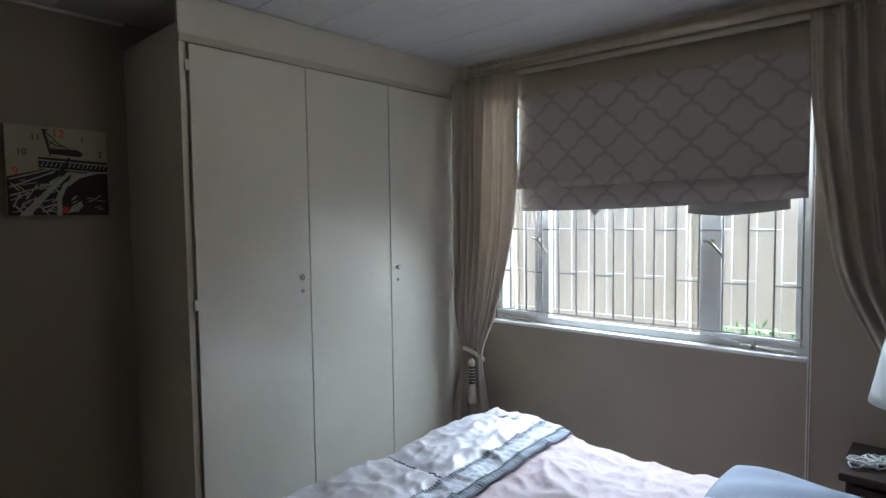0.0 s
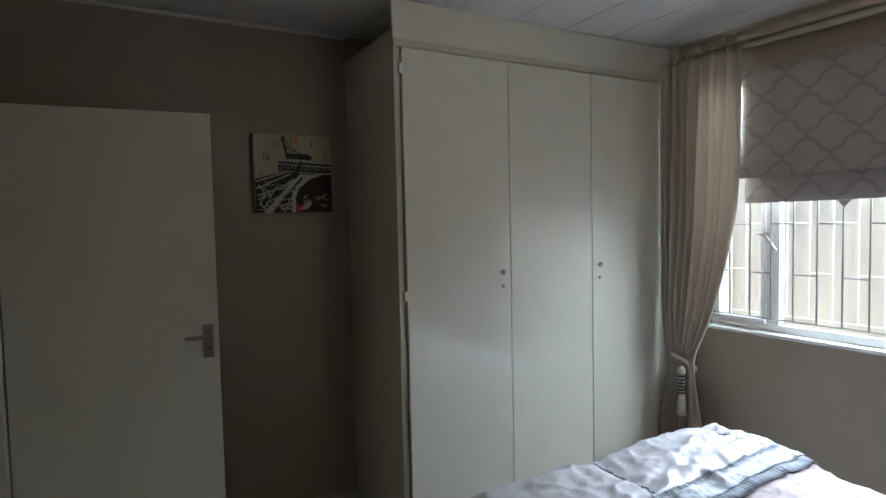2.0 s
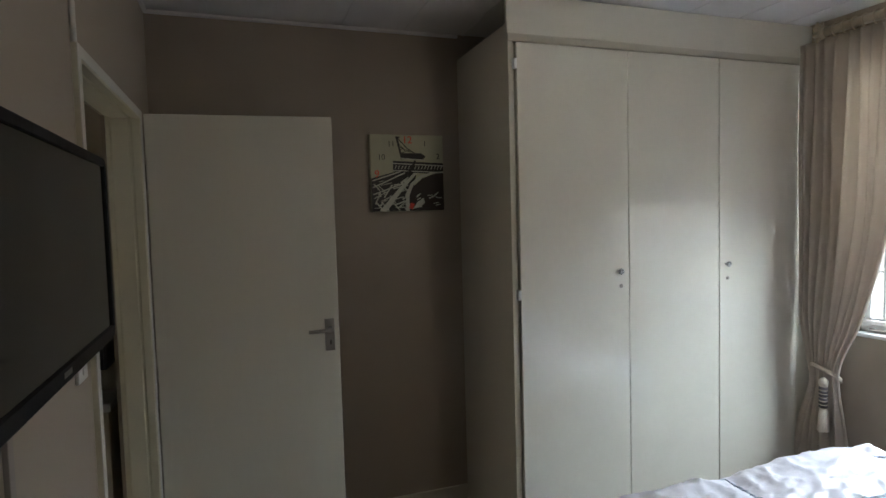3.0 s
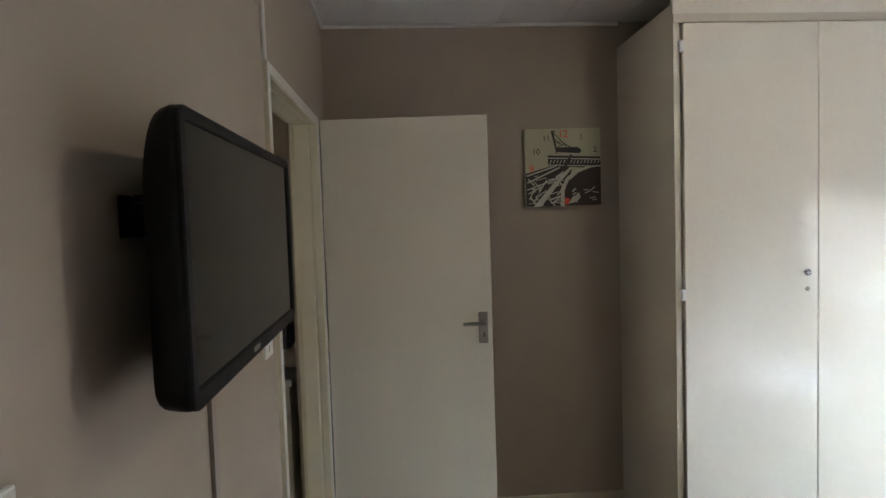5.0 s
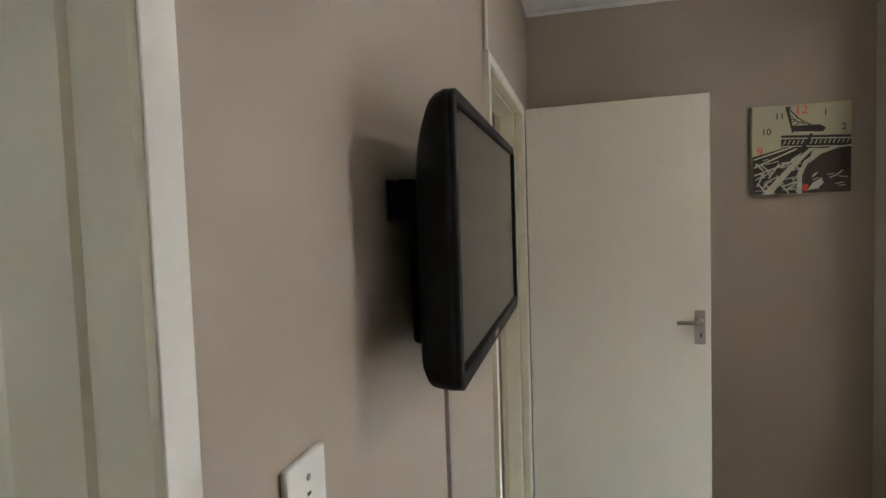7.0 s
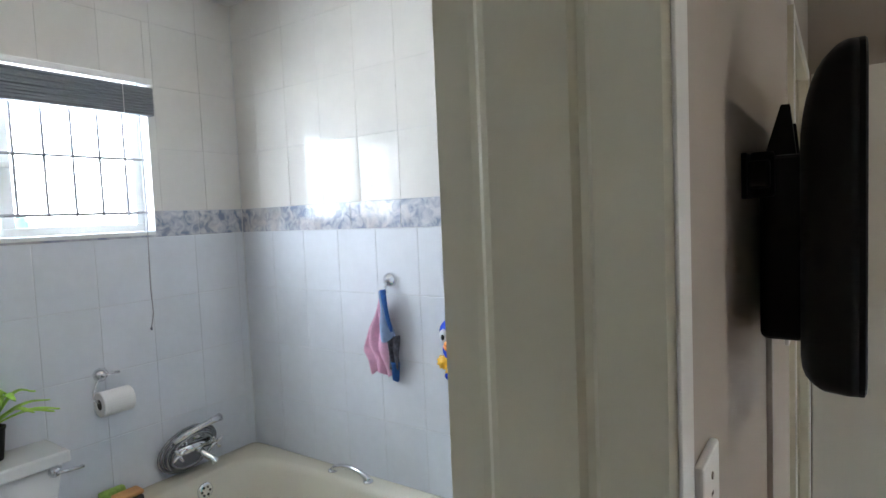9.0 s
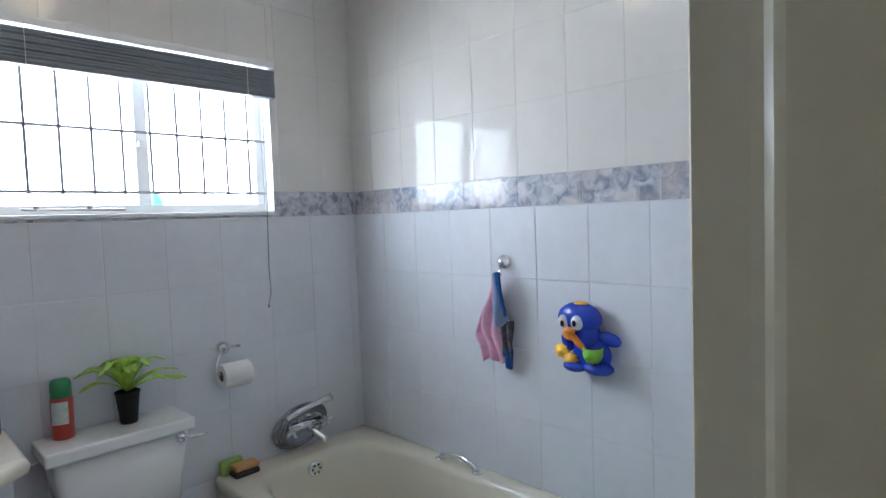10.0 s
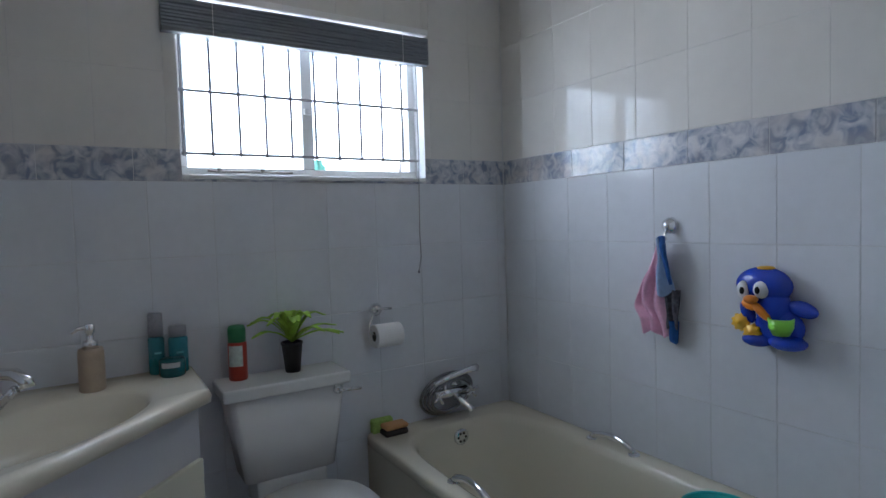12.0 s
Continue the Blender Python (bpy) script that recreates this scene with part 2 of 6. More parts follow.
solid("ground", box(-40, -40, -0.35, 40, 40, -0.15), SOIL, "unseen ground round the house, pale to bounce sunlight indoors", "ground")
solid("floor", box(-0.058, BACK - 0.1, -0.12, 3.45, FAR + 0.1, 0.0), CARPET, "plain brown bedroom floor", "floor")
solid("wall_far", box(-0.0, FAR, -0.1, 3.4, FAR + 0.2, CEIL + 0.05), TAUPE, "plain taupe painted bedroom wall", "wall")
solid("wall_back", box(-0.0, BACK - 0.2, -0.1, 3.45, BACK, CEIL + 0.05), TAUPE, "plain taupe painted bedroom wall", "wall")

H1, H2, TOP = DOOR_H + 0.035, DOOR_H + 0.015, CEIL + 0.05
bm = prism([(BACK - 0.2, -0.1), (-0.227, -0.1), (-0.227, H1), (0.54, H1), (0.54, -0.1), (1.83, -0.1), (1.83, H2), (2.695, H2), (2.695, -0.1), (FAR + 0.2, -0.1), (FAR + 0.2, TOP), (BACK - 0.2, TOP)], -WT + 0.003, 0.0)
for v in bm.verts:
    v.co = Vector((v.co.z, v.co.x, v.co.y))
solid("wall_television", bm, TAUPE, "taupe painted wall with two door openings", "wall")

# window wall with its opening
WY0, WY1, WZ0, WZ1 = 0.569, 2.19, 0.945, 2.2
bm = bmesh.new()
for y0, y1, z0, z1 in ((BACK - 0.2, WY0, -0.1, CEIL + 0.05), (WY1, FAR + 0.2, -0.1, CEIL + 0.05), (WY0, WY1, -0.1, WZ0), (WY0, WY1, WZ1, CEIL + 0.05)):
    box(0, y0, z0, 0.23, y1, z1, bm=bm)
solid("wall_window", wwin(bm), TAUPE, "taupe painted wall below and around the window", "wall")
solid("window_sill", wwin(box(-0.012, WY0 + 0.002, WZ0 - 0.012, 0.235, WY1 - 0.002, WZ0 + 0.006, 0.003)), STEEL_WHITE, "white painted inner window sill", "window sill")

# ceiling of long narrow boards with raised cover strips
bm = bmesh.new()
x = -0.06
while x < 3.4:
    box(x + 0.002, BACK - 0.1, CEIL, x + 0.302, FAR + 0.1, CEIL + 0.03, bm=bm)
    box(x - 0.011, BACK - 0.1, CEIL - 0.003, x + 0.011, FAR + 0.1, CEIL + 0.01, bm=bm)
    x += 0.305
solid("ceiling", bm, WHITE_PAINT, "white board ceiling with narrow joint strips", "ceiling")
bm = bmesh.new()
box(0.0, FAR - 0.018, CEIL - 0.02, 1.43, FAR, CEIL - 0.004, 0.004, bm=bm)
box(0.0, BACK, CEIL - 0.02, 0.016, FAR - 0.018, CEIL - 0.004, 0.004, bm=bm)
solid("trim", bm, WHITE_PAINT, "thin white cornice strip under the ceiling", "cornice")


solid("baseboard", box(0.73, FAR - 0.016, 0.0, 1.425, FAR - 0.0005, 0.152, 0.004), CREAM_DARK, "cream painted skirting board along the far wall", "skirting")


def jamb_profile(outer, s, proud, deep):
    """A pressed-steel door frame's section; s = -1 where the opening lies towards smaller y."""
    pts = [(proud, 0), (proud, 0.030), (proud - 0.004, 0.033), (-0.018, 0.029), (-0.022, 0.0245), (-0.027, 0.0245), (-0.031, 0.029), (-0.06, 0.031), (-0.084, 0.0325), (-0.089, 0.0315), (-0.094, 0.027), (-0.1, 0.026), (-deep - 0.001, 0.0255), (-deep - 0.004, 0.02), (-deep - 0.004, 0.0)]
    return [(x, outer + s * o) for x, o in pts]


def door_frame(name, y_lo, y_hi, top, proud, deep, label):
    f = thing(name, (0, (y_lo + y_hi) / 2, 0), label, "door frame", kind="structure")
    part("jamb", prism(jamb_profile(y_hi, -1, proud, deep), 0.0, top - 0.002), FRAME_PAINT, f)
    part("jamb", prism(jamb_profile(y_lo, 1, proud, deep), 0.0, top - 0.002), FRAME_PAINT, f)
    head = prism(jamb_profile(0.0, -1, proud, deep), y_lo + 0.002, y_hi - 0.002)
    for v in head.verts:
        v.co = Vector((v.co.x, v.co.z, top + v.co.y))
    part("head", head, FRAME_PAINT, f)
    for a, b in ((y_hi - 0.030, y_hi), (y_lo, y_lo + 0.030)):
        part("architrave", box(proud, a, 0, proud + 0.0025, b, top, 0.001), ARCH_PAINT, f, "white painted architrave with worn edges")
    part("architrave", box(proud + 0.0001, y_lo, top - 0.030, proud + 0.0026, y_hi, top, 0.001), ARCH_PAINT, f, "white painted architrave with worn edges")
    return f


door_frame("door_frame_1", -0.245, 0.5545, 2.02, 0.026, WT, "cream steel bathroom door frame with a white edge")
door_frame("door_frame_2", 1.812, 2.71, 2.0, 0.012, 0.105, "cream steel bedroom door frame with a white edge")

# the bedroom door, standing open against the far wall
door = thing("door", (0.02, 2.715, 0), "open cream flush bedroom door with a lever handle", "door")
DA = 0.08
turn = Matrix.Translation((0.019, 2.711, 0)) @ Matrix.Rotation(-DA, 4, "Z")


def on_door(bm):
    bmesh.ops.transform(bm, matrix=turn, verts=bm.verts)
    return bm


part("leaf", on_door(box(0, 0.0, 0.012, 0.712, 0.04, 1.993, 0.003)), DOOR_PAINT, door)
lock = part("lock_plate", on_door(box(0.652, -0.004, 1.014, 0.692, 0.0, 1.15, 0.0018)), BRUSHED, door, "brushed steel lock plate")
part("lever", on_door(tube([(0.674, -0.004, 1.108), (0.674, -0.045, 1.108), (0.668, -0.052, 1.108), (0.585, -0.052, 1.106)], [0.011, 0.009, 0.0085, 0.0075], 10)), BRUSHED, lock, "brushed steel lever", True)
part("keyhole", on_door(box(0.672, -0.0052, 1.04, 0.678, -0.004, 1.06, 0.001)), GAP, lock)
part("latch", on_door(box(0.71, 0.012, 1.09, 0.717, 0.028, 1.11, 0.002)), BRUSHED, door)
for z in (0.25, 1.75):
    part("hinge", on_door(lathe([(0.007, z - 0.05), (0.007, z + 0.05)], (-0.002, 0.02, 0), seg=10)), BRUSHED, door)

# ---- passage beyond the bedroom door ----
solid("passage_floor", box(-3.2, 1.97, -0.12, -0.06, FAR + 0.1, 0.002), surface("passage_tile", (0.55, 0.50, 0.42), 0.35, var=0.06, scale=3, bump=0.05), "pale tiled passage floor", "floor")
bm = box(-3.2, FAR, -0.1, 0.0, FAR + 0.2, CEIL + 0.05)
solid("wall_passage", bm, surface("passage_paint", (0.42, 0.36, 0.28), 0.6, var=0.05, scale=2, bump=0.1), "plain beige passage wall", "wall")
solid("passage_ceiling", box(-3.2, 1.97, CEIL, -WT, FAR, CEIL + 0.05), WHITE_PAINT, "plain white passage ceiling", "ceiling")
# Both walls are unseen; the gap left between them admits some daylight.
solid("wall_passage_end", box(-3.3, 1.85, -0.1, -3.2, FAR + 0.2, CEIL + 0.05), surface("passage_paint", (0.42, 0.36, 0.28)), "unseen beige end wall added to dim the passage", "wall")
solid("wall_passage_side", box(-2.85, 1.85, -0.1, BX - 0.23, 1.97, CEIL + 0.05), surface("passage_paint", (0.42, 0.36, 0.28)), "unseen beige side wall, leaving an added gap for daylight into the passage", "wall")
cab = thing("cabinet", (-0.42, 2.86, 0), "pale low cupboard with a tall dark upper unit in the passage", "cabinet")
PALE_BOARD = surface("pale_board", (0.52, 0.47, 0.38), 0.5, var=0.05, bump=0.05)
part("base_unit", box(-0.72, 2.76, 0.0, -0.17, 2.99, 0.84, 0.004), PALE_BOARD, cab)
part("counter", box(-0.74, 2.735, 0.84, -0.155, 2.99, 0.875, 0.005), surface("white_counter", (0.7, 0.69, 0.66), 0.35, bump=0.03), cab, "white counter top")
part("back_panel", box(-0.73, 2.95, 0.875, -0.165, 2.99, 1.0, 0.002), PALE_BOARD, cab)
CHARCOAL = surface("charcoal_panel", (0.03, 0.03, 0.035), 0.5, bump=0.05)
up = part("upper_unit", box(-0.73, 2.77, 1.0, -0.165, 2.99, 1.8, 0.006), CHARCOAL, cab, "dark grey upper unit")
part("door_panel", box(-0.72, 2.755, 1.01, -0.175, 2.77, 1.79, 0.004), CHARCOAL, up)

# ---- built-in wardrobe ----
WF, WL = 2.41, 1.427
ward = thing("wardrobe", (2.2, 2.7, 0), "cream painted built-in wardrobe with three tall doors", "wardrobe")
part("side_panel", box(WL, WF + 0.012, 0, WL + 0.02, FAR, 2.36, 0.002), CREAM, ward)
part("stile", box(WL, WF, 0, 1.452, WF + 0.02, 2.36, 0.002), CREAM, ward)
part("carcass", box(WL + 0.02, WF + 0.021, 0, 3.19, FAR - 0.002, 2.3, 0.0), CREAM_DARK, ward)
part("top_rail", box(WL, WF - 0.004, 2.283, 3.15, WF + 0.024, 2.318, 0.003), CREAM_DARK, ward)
part("plinth", box(WL, WF + 0.02, 0, 3.15, WF + 0.03, 0.08), CREAM, ward)
part("stile", box(3.03, WF, 0, 3.15, WF + 0.02, 2.283, 0.002), CREAM, ward)
KNOB = surface("knob_grey", (0.45, 0.45, 0.44), 0.25, 0.6, bump=0)
for i, (a, b, side) in enumerate(((1.458, 2.002, 1), (2.006, 2.521, 0), (2.527, 3.026, -1))):
    dpart = part("door_panel", box(a, WF - 0.018, 0.085, b, WF + 0.002, 2.277, 0.002), CREAM, ward)
    if side:
        kx = b - 0.055 if side > 0 else a + 0.036
        part("knob", lathe([(0.005, 0), (0.006, -0.012), (0.013, -0.016), (0.014, -0.022), (0.010, -0.027)], (kx, WF - 0.018, 1.3), "y", 14), KNOB, dpart, "small grey door knob", True)
        part("keyhole", lathe([(0.009, 0), (0.009, -0.003), (0.006, -0.004)], (kx + 0.012, WF - 0.018, 1.232), "y", 14), BRUSHED, dpart, "small steel key escutcheon", True)
for z in (2.19, 1.225, 0.3):
    part("hinge", box(1.443, WF - 0.02, z - 0.022, 1.459, WF - 0.001, z + 0.022, 0.003), STEEL_WHITE, ward, "small white hinge")
solid("bulkhead", box(WL - 0.001, WF + 0.002, 2.36, 3.25, WF + 0.02, CEIL - 0.006), CREAM, "cream boxed panel between wardrobe and ceiling", "bulkhead")
part("cornice_board", box(WL - 0.0015, WF + 0.001, 2.318, 3.15, WF + 0.02, 2.3595), CREAM, ward)

# ---- bedroom window ----
win = thing("window_1", (wx(1.4), 1.4, WZ0), "white steel window with two casements and clear panes", "window", kind="structure")
F0, F1 = 0.045, 0.085


def wpart(name, b, mat, parent=win, label="", smooth=False):
    return part(name, wwin(b), mat, parent, label, smooth)


fz0, fz1 = WZ0 + 0.006, WZ1 - 0.002
wpart("bottom_rail", box(F0, WY0 + 0.002, fz0, F1, WY1 - 0.002, fz0 + 0.04, 0.004), STEEL_WHITE)
wpart("top_rail", box(F0, WY0 + 0.002, fz1 - 0.04, F1, WY1 - 0.002, fz1, 0.004), STEEL_WHITE)
for a, b in ((WY0 + 0.002, WY0 + 0.032), (WY1 - 0.032, WY1 - 0.002), (1.83, 1.895), (0.945, 1.02)):
    wpart("mullion", box(F0 - 0.001, a, fz0 + 0.0395, F1 + 0.001, b, fz1 - 0.0395, 0.004), STEEL_WHITE)
for a, b in ((WY0 + 0.032, 0.945), (1.895, WY1 - 0.032)):
    fr = bmesh.new()
    box(F0 - 0.012, a, fz0 + 0.035, F0 + 0.02, b, fz0 + 0.062, 0.003, bm=fr)
    for s in (a, b - 0.022):
        box(F0 - 0.011, s, fz0 + 0.0625, F0 + 0.019, s + 0.022, fz1 - 0.041, 0.003, bm=fr)
    wpart("casement", fr, STEEL_WHITE)
for a, b in ((WY0 + 0.032, 0.945), (1.02, 1.83), (1.895, WY1 - 0.032)):
    p = wpart("pane", box(0.064, a - 0.003, fz0 + 0.037, 0.067, b + 0.003, fz1 - 0.038), PANE)
    p.visible_shadow = False
st = wpart("stay", tube([(0.02, 0.83, fz0 + 0.02), (0.016, 0.77, fz0 + 0.018), (0.014, 0.62, fz0 + 0.012)], 0.006, 8), BRUSHED, label="steel casement stay")
wpart("peg", lathe([(0.012, 0), (0.012, 0.02), (0.006, 0.03)], (0.016, 0.78, fz0 + 0.008), seg=12), BRUSHED, st)
wpart("stay", tube([(0.02, 2.13, fz0 + 0.02), (0.016, 2.08, fz0 + 0.018), (0.014, 1.93, fz0 + 0.012)], 0.006, 8), BRUSHED)
for y in (0.965, 1.885):
    h = wpart("catch", lathe([(0.012, 0), (0.012, -0.025), (0.007, -0.03)], (F0 - 0.012, y, 1.44), "x", 12), BRUSHED, label="steel window catch")
    wpart("catch_lever", tube([(F0 - 0.035, y + 0.03, 1.445), (F0 - 0.037, y, 1.44), (F0 - 0.04, y - 0.035, 1.40), (F0 - 0.04, y - 0.06, 1.365)], [0.006, 0.008, 0.007, 0.005], 8), BRUSHED, h)


def guard(name, out, r, mat, label, z_base):
    g = thing(name, (wx(1.4), 1.4, z_base), label, "window guard")
    n, pitch = 15, 0.1044
    ys = [0.594 + i * pitch for i in range(n + 1)]
    part("rail", wwin(tube([(out, ys[0], z_base), (out, ys[-1], z_base)], r, 6)), mat, g)
    part("rail", wwin(tube([(out, ys[0], WZ1 - 0.06), (out, ys[-1], WZ1 - 0.06)], r, 6)), mat, g)
    for y in ys:
        part("upright", wwin(tube([(out, y, z_base), (out, y, WZ1 - 0.06)], r, 6)), mat, g)
    for i in range(n):
        z = 1.252 if i % 2 == 0 else 1.495
        while z < WZ1 - 0.1:
            part("crossbar", wwin(tube([(out + 0.001, ys[i], z), (out + 0.001, ys[i + 1], z)], r, 6)), mat, g)
            z += 0.49
    return g


guard("burglar_bars", 0.0, 0.0042, BAR, "grey steel burglar bars in a brick pattern inside the window", 1.025)
guard("outer_bars", 0.14, 0.0032, surface("outer_bar_paint", (0.56, 0.56, 0.53), 0.45, var=0.06, scale=12, bump=0.05), "white steel bars in a brick pattern outside the window", 1.025)

# ---- roman blind ----
def blind_cloth():
    m, nt, b = nodes_of("trellis_blind_cloth")
    N, L = nt.nodes.new, nt.links.new
    geo, sep = N("ShaderNodeNewGeometry"), N("ShaderNodeSeparateXYZ")
    L(geo.outputs["Position"], sep.inputs[0])

    def op(kind, a, c=None, d=None):
        n = N("ShaderNodeMath")
        n.operation = kind
        for i, q in enumerate((a, c, d)):
            if q is None:
                continue
            if isinstance(q, (int, float)):
                n.inputs[i].default_value = q
            else:
                L(q, n.inputs[i])
        return n.outputs[0]

    u = op("DIVIDE", sep.outputs["Y"], 0.207)
    v = op("DIVIDE", sep.outputs["Z"], 0.2)
    s, t = op("ADD", u, v), op("SUBTRACT", u, v)
    tau = 2 * math.pi
    s2 = op("ADD", s, op("MULTIPLY", op("SINE", op("MULTIPLY", t, 2 * tau)), 0.034))
    t2 = op("ADD", t, op("MULTIPLY", op("SINE", op("MULTIPLY", s, 2 * tau)), 0.034))
    ds = op("ABSOLUTE", op("SUBTRACT", op("FRACT", s2), 0.5))
    dt = op("ABSOLUTE", op("SUBTRACT", op("FRACT", t2), 0.5))
    near = op("MINIMUM", ds, dt)
    mr = N("ShaderNodeMapRange")
    mr.inputs[1].default_value, mr.inputs[2].default_value, mr.inputs[3].default_value, mr.inputs[4].default_value = 0.03, 0.085, 1.0, 0.0
    L(near, mr.inputs[0])
    weave = N("ShaderNodeTexNoise")
    weave.inputs["Scale"].default_value, weave.inputs["Detail"].default_value = 420, 2
    L(geo.outputs["Position"], weave.inputs[0])
    patch = N("ShaderNodeTexNoise")
    patch.inputs["Scale"].default_value = 7
    L(geo.outputs["Position"], patch.inputs[0])
    mx = N("ShaderNodeMix")
    mx.data_type = "RGBA"
    mx.inputs[6].default_value, mx.inputs[7].default_value = (0.375, 0.335, 0.31, 1), (0.285, 0.25, 0.235, 1)
    L(op("MULTIPLY", mr.outputs[0], op("MULTIPLY_ADD", weave.outputs[0], 0.5, 0.7)), mx.inputs[0])
    hs = N("ShaderNodeHueSaturation")
    L(mx.outputs[2], hs.inputs["Color"])
    L(op("MULTIPLY_ADD", patch.outputs[0], 0.16, 0.92), hs.inputs["Value"])
    L(hs.outputs[0], b.inputs["Base Color"])
    b.inputs["Roughness"].default_value = 0.7
    b.inputs["Sheen Weight"].default_value = 0.2
    bp = N("ShaderNodeBump")
    bp.inputs["Strength"].default_value, bp.inputs["Distance"].default_value = 0.2, 0.001
    L(weave.outputs[0], bp.inputs["Height"]), L(bp.outputs[0], b.inputs["Normal"])
    return m


BLIND = blind_cloth()
LINING = surface("grey_blind_lining", (0.30, 0.28, 0.265), 0.8, var=0.05, bump=0.1)
BL0, BL1 = 0.569, 1.962
blind = thing("roman_blind", (wx(1.26, -0.05), 1.26, 1.6), "half-raised grey roman blind with a trellis pattern", "blind")


def blind_main(u, v):
    y, z = BL0 + (BL1 - BL0) * u, 1.72 + 0.018 * (1 - u) + (2.245 - 1.72) * v
    dip = 0.006 * math.sin(u * 9) * (1 - v) + 0.004 * math.sin(u * 23 + 1)
    return (-0.05 + dip * 0.6 - 0.05 * (1 - v) ** 4, y, z)


part("panel", wwin(thicken(sheet(blind_main, 60, 14), 0.003)), BLIND, blind, smooth=True)


def blind_fold(u, v):
    y = BL0 + 0.004 + (BL1 - BL0 - 0.008) * u
    low = 1.598 + 0.035 * (1 - u) - 0.01 * math.sin(u * math.pi)
    z = low + (1.93 - low) * v
    return (-0.030 - 0.008 * math.sin(min(1, v * 2) * math.pi * 0.7 + 0.3) + 0.003 * math.sin(u * 14), y, z)


part("fold", wwin(thicken(sheet(blind_fold, 60, 8), 0.003)), BLIND, blind, "lower stacked fold", True)


def blind_back(u, v):
    y = 0.64 + 0.42 * u
    low = 1.562 + 0.05 * abs(u - 0.62) ** 1.4
    return (-0.018 + 0.004 * math.sin(u * 8), y, low + (1.7 - low) * v)


part("lining", wwin(thicken(sheet(blind_back, 30, 5), 0.002)), LINING, blind, "sagging grey lining", True)
tri = bmesh.new()
for o in (-0.022, -0.019):
    tri.verts.new((o, 1.56, 1.61)), tri.verts.new((o, 1.48, 1.61)), tri.verts.new((o, 1.522, 1.567))
tri.verts.ensure_lookup_table()
for f in ((0, 1, 2), (5, 4, 3), (0, 3, 4, 1), (1, 4, 5, 2), (2, 5, 3, 0)):
    tri.faces.new([tri.verts[i] for i in f])
part("lining_corner", wwin(tri), LINING, blind)
part("headrail", wwin(box(-0.052, BL0, 2.244, -0.005, BL1, 2.262, 0.003)), TAUPE, blind)

for y in (0.556, 0.566):
    part("cord", wwin(tube([(-0.012, y, 2.244), (-0.010, y - 0.001, 1.2), (-0.008, y, 0.32)], 0.0022, 6)), STEEL_WHITE, blind, "thin white pull cord")

# ---- curtain pole and curtains ----
pole = thing("curtain_pole", (wx(1.3, -0.1), 1.3, 2.405), "champagne gold curtain pole with rosette finials and a white rail", "curtain pole")
PZ = 2.405
part("pole", wwin(tube([(-0.1, 2.27, PZ), (-0.1, -0.25, PZ)], 0.021, 16)), GOLD_WOOD, pole, smooth=True)
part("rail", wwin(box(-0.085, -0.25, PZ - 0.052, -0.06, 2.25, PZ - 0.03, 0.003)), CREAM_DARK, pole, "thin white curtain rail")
fin = part("finial", wwin(lathe([(0.018, -0.02), (0.03, -0.01), (0.036, 0.0), (0.03, 0.02), (0.012, 0.03)], (-0.1, 2.29, PZ), "y", 20)), GOLD_WOOD, pole, "rosette finial", True)
for k in range(9):
    a = 2 * math.pi * k / 9
    c, s = math.cos(a), math.sin(a)
    pet = tube([(-0.1 + 0.018 * c, 2.285, PZ + 0.018 * s), (-0.1 + 0.04 * c, 2.298, PZ + 0.04 * s), (-0.1 + 0.056 * c, 2.29, PZ + 0.056 * s)], [0.008, 0.013, 0.004], 8)
    part("petal", wwin(pet), GOLD_WOOD, fin, smooth=True)
for y in (2.2, 0.9, -0.15):
    part("bracket", wwin(tube([(0.0, y, PZ + 0.03), (-0.06, y, PZ + 0.02), (-0.1, y, PZ - 0.02)], 0.009, 8)), GOLD_WOOD, pole)
for i in range(8):
    part("ring", wwin(tube([(-0.1 + 0.03 * math.cos(a), 1.95 + 0.045 * i, PZ - 0.003 + 0.03 * math.sin(a)) for a in [k * math.pi / 8 for k in range(17)]], 0.0035, 6)), GOLD_WOOD, pole)


def curtain(name, table, n, label, flip):
    rnd = random.Random(5 if flip else 3)
    ph = [rnd.uniform(-0.5, 0.5) for _ in range(n + 2)]
    c = thing(name, (wx(table[0][1], -0.1), table[0][1], 0.02), label, "curtain", "window curtains")
    top, bot = table[0][0], table[-1][0]

    def f(u, v):
        z = bot + (top - bot) * v
        a, b, amp, bulge = lerp_table(table, z)
        w = u * n
        k = min(int(w), n - 1)
        wob = ph[k] * (1 - (w - k)) + ph[k + 1] * (w - k)
        pleat = math.sin(2 * math.pi * w + wob * 2.2 + 0.15 * math.sin(z * 3 + k))
        sharp = math.copysign(abs(pleat) ** 0.9, pleat)
        return (-0.1 - bulge + 1.1 * amp * sharp * (0.7 + 0.8 * ph[k]) + 0.003 * math.sin(z * 5 + w * 2), a + (b - a) * (u + 0.35 / n * math.sin(2 * math.pi * w) * 0.3) + 0.003 * math.sin(z * 4 + k * 2), z)

    part("cloth", wwin(thicken(sheet(f, n * 10, 70), 0.0025)), CURTAIN, c, smooth=True)
    return c


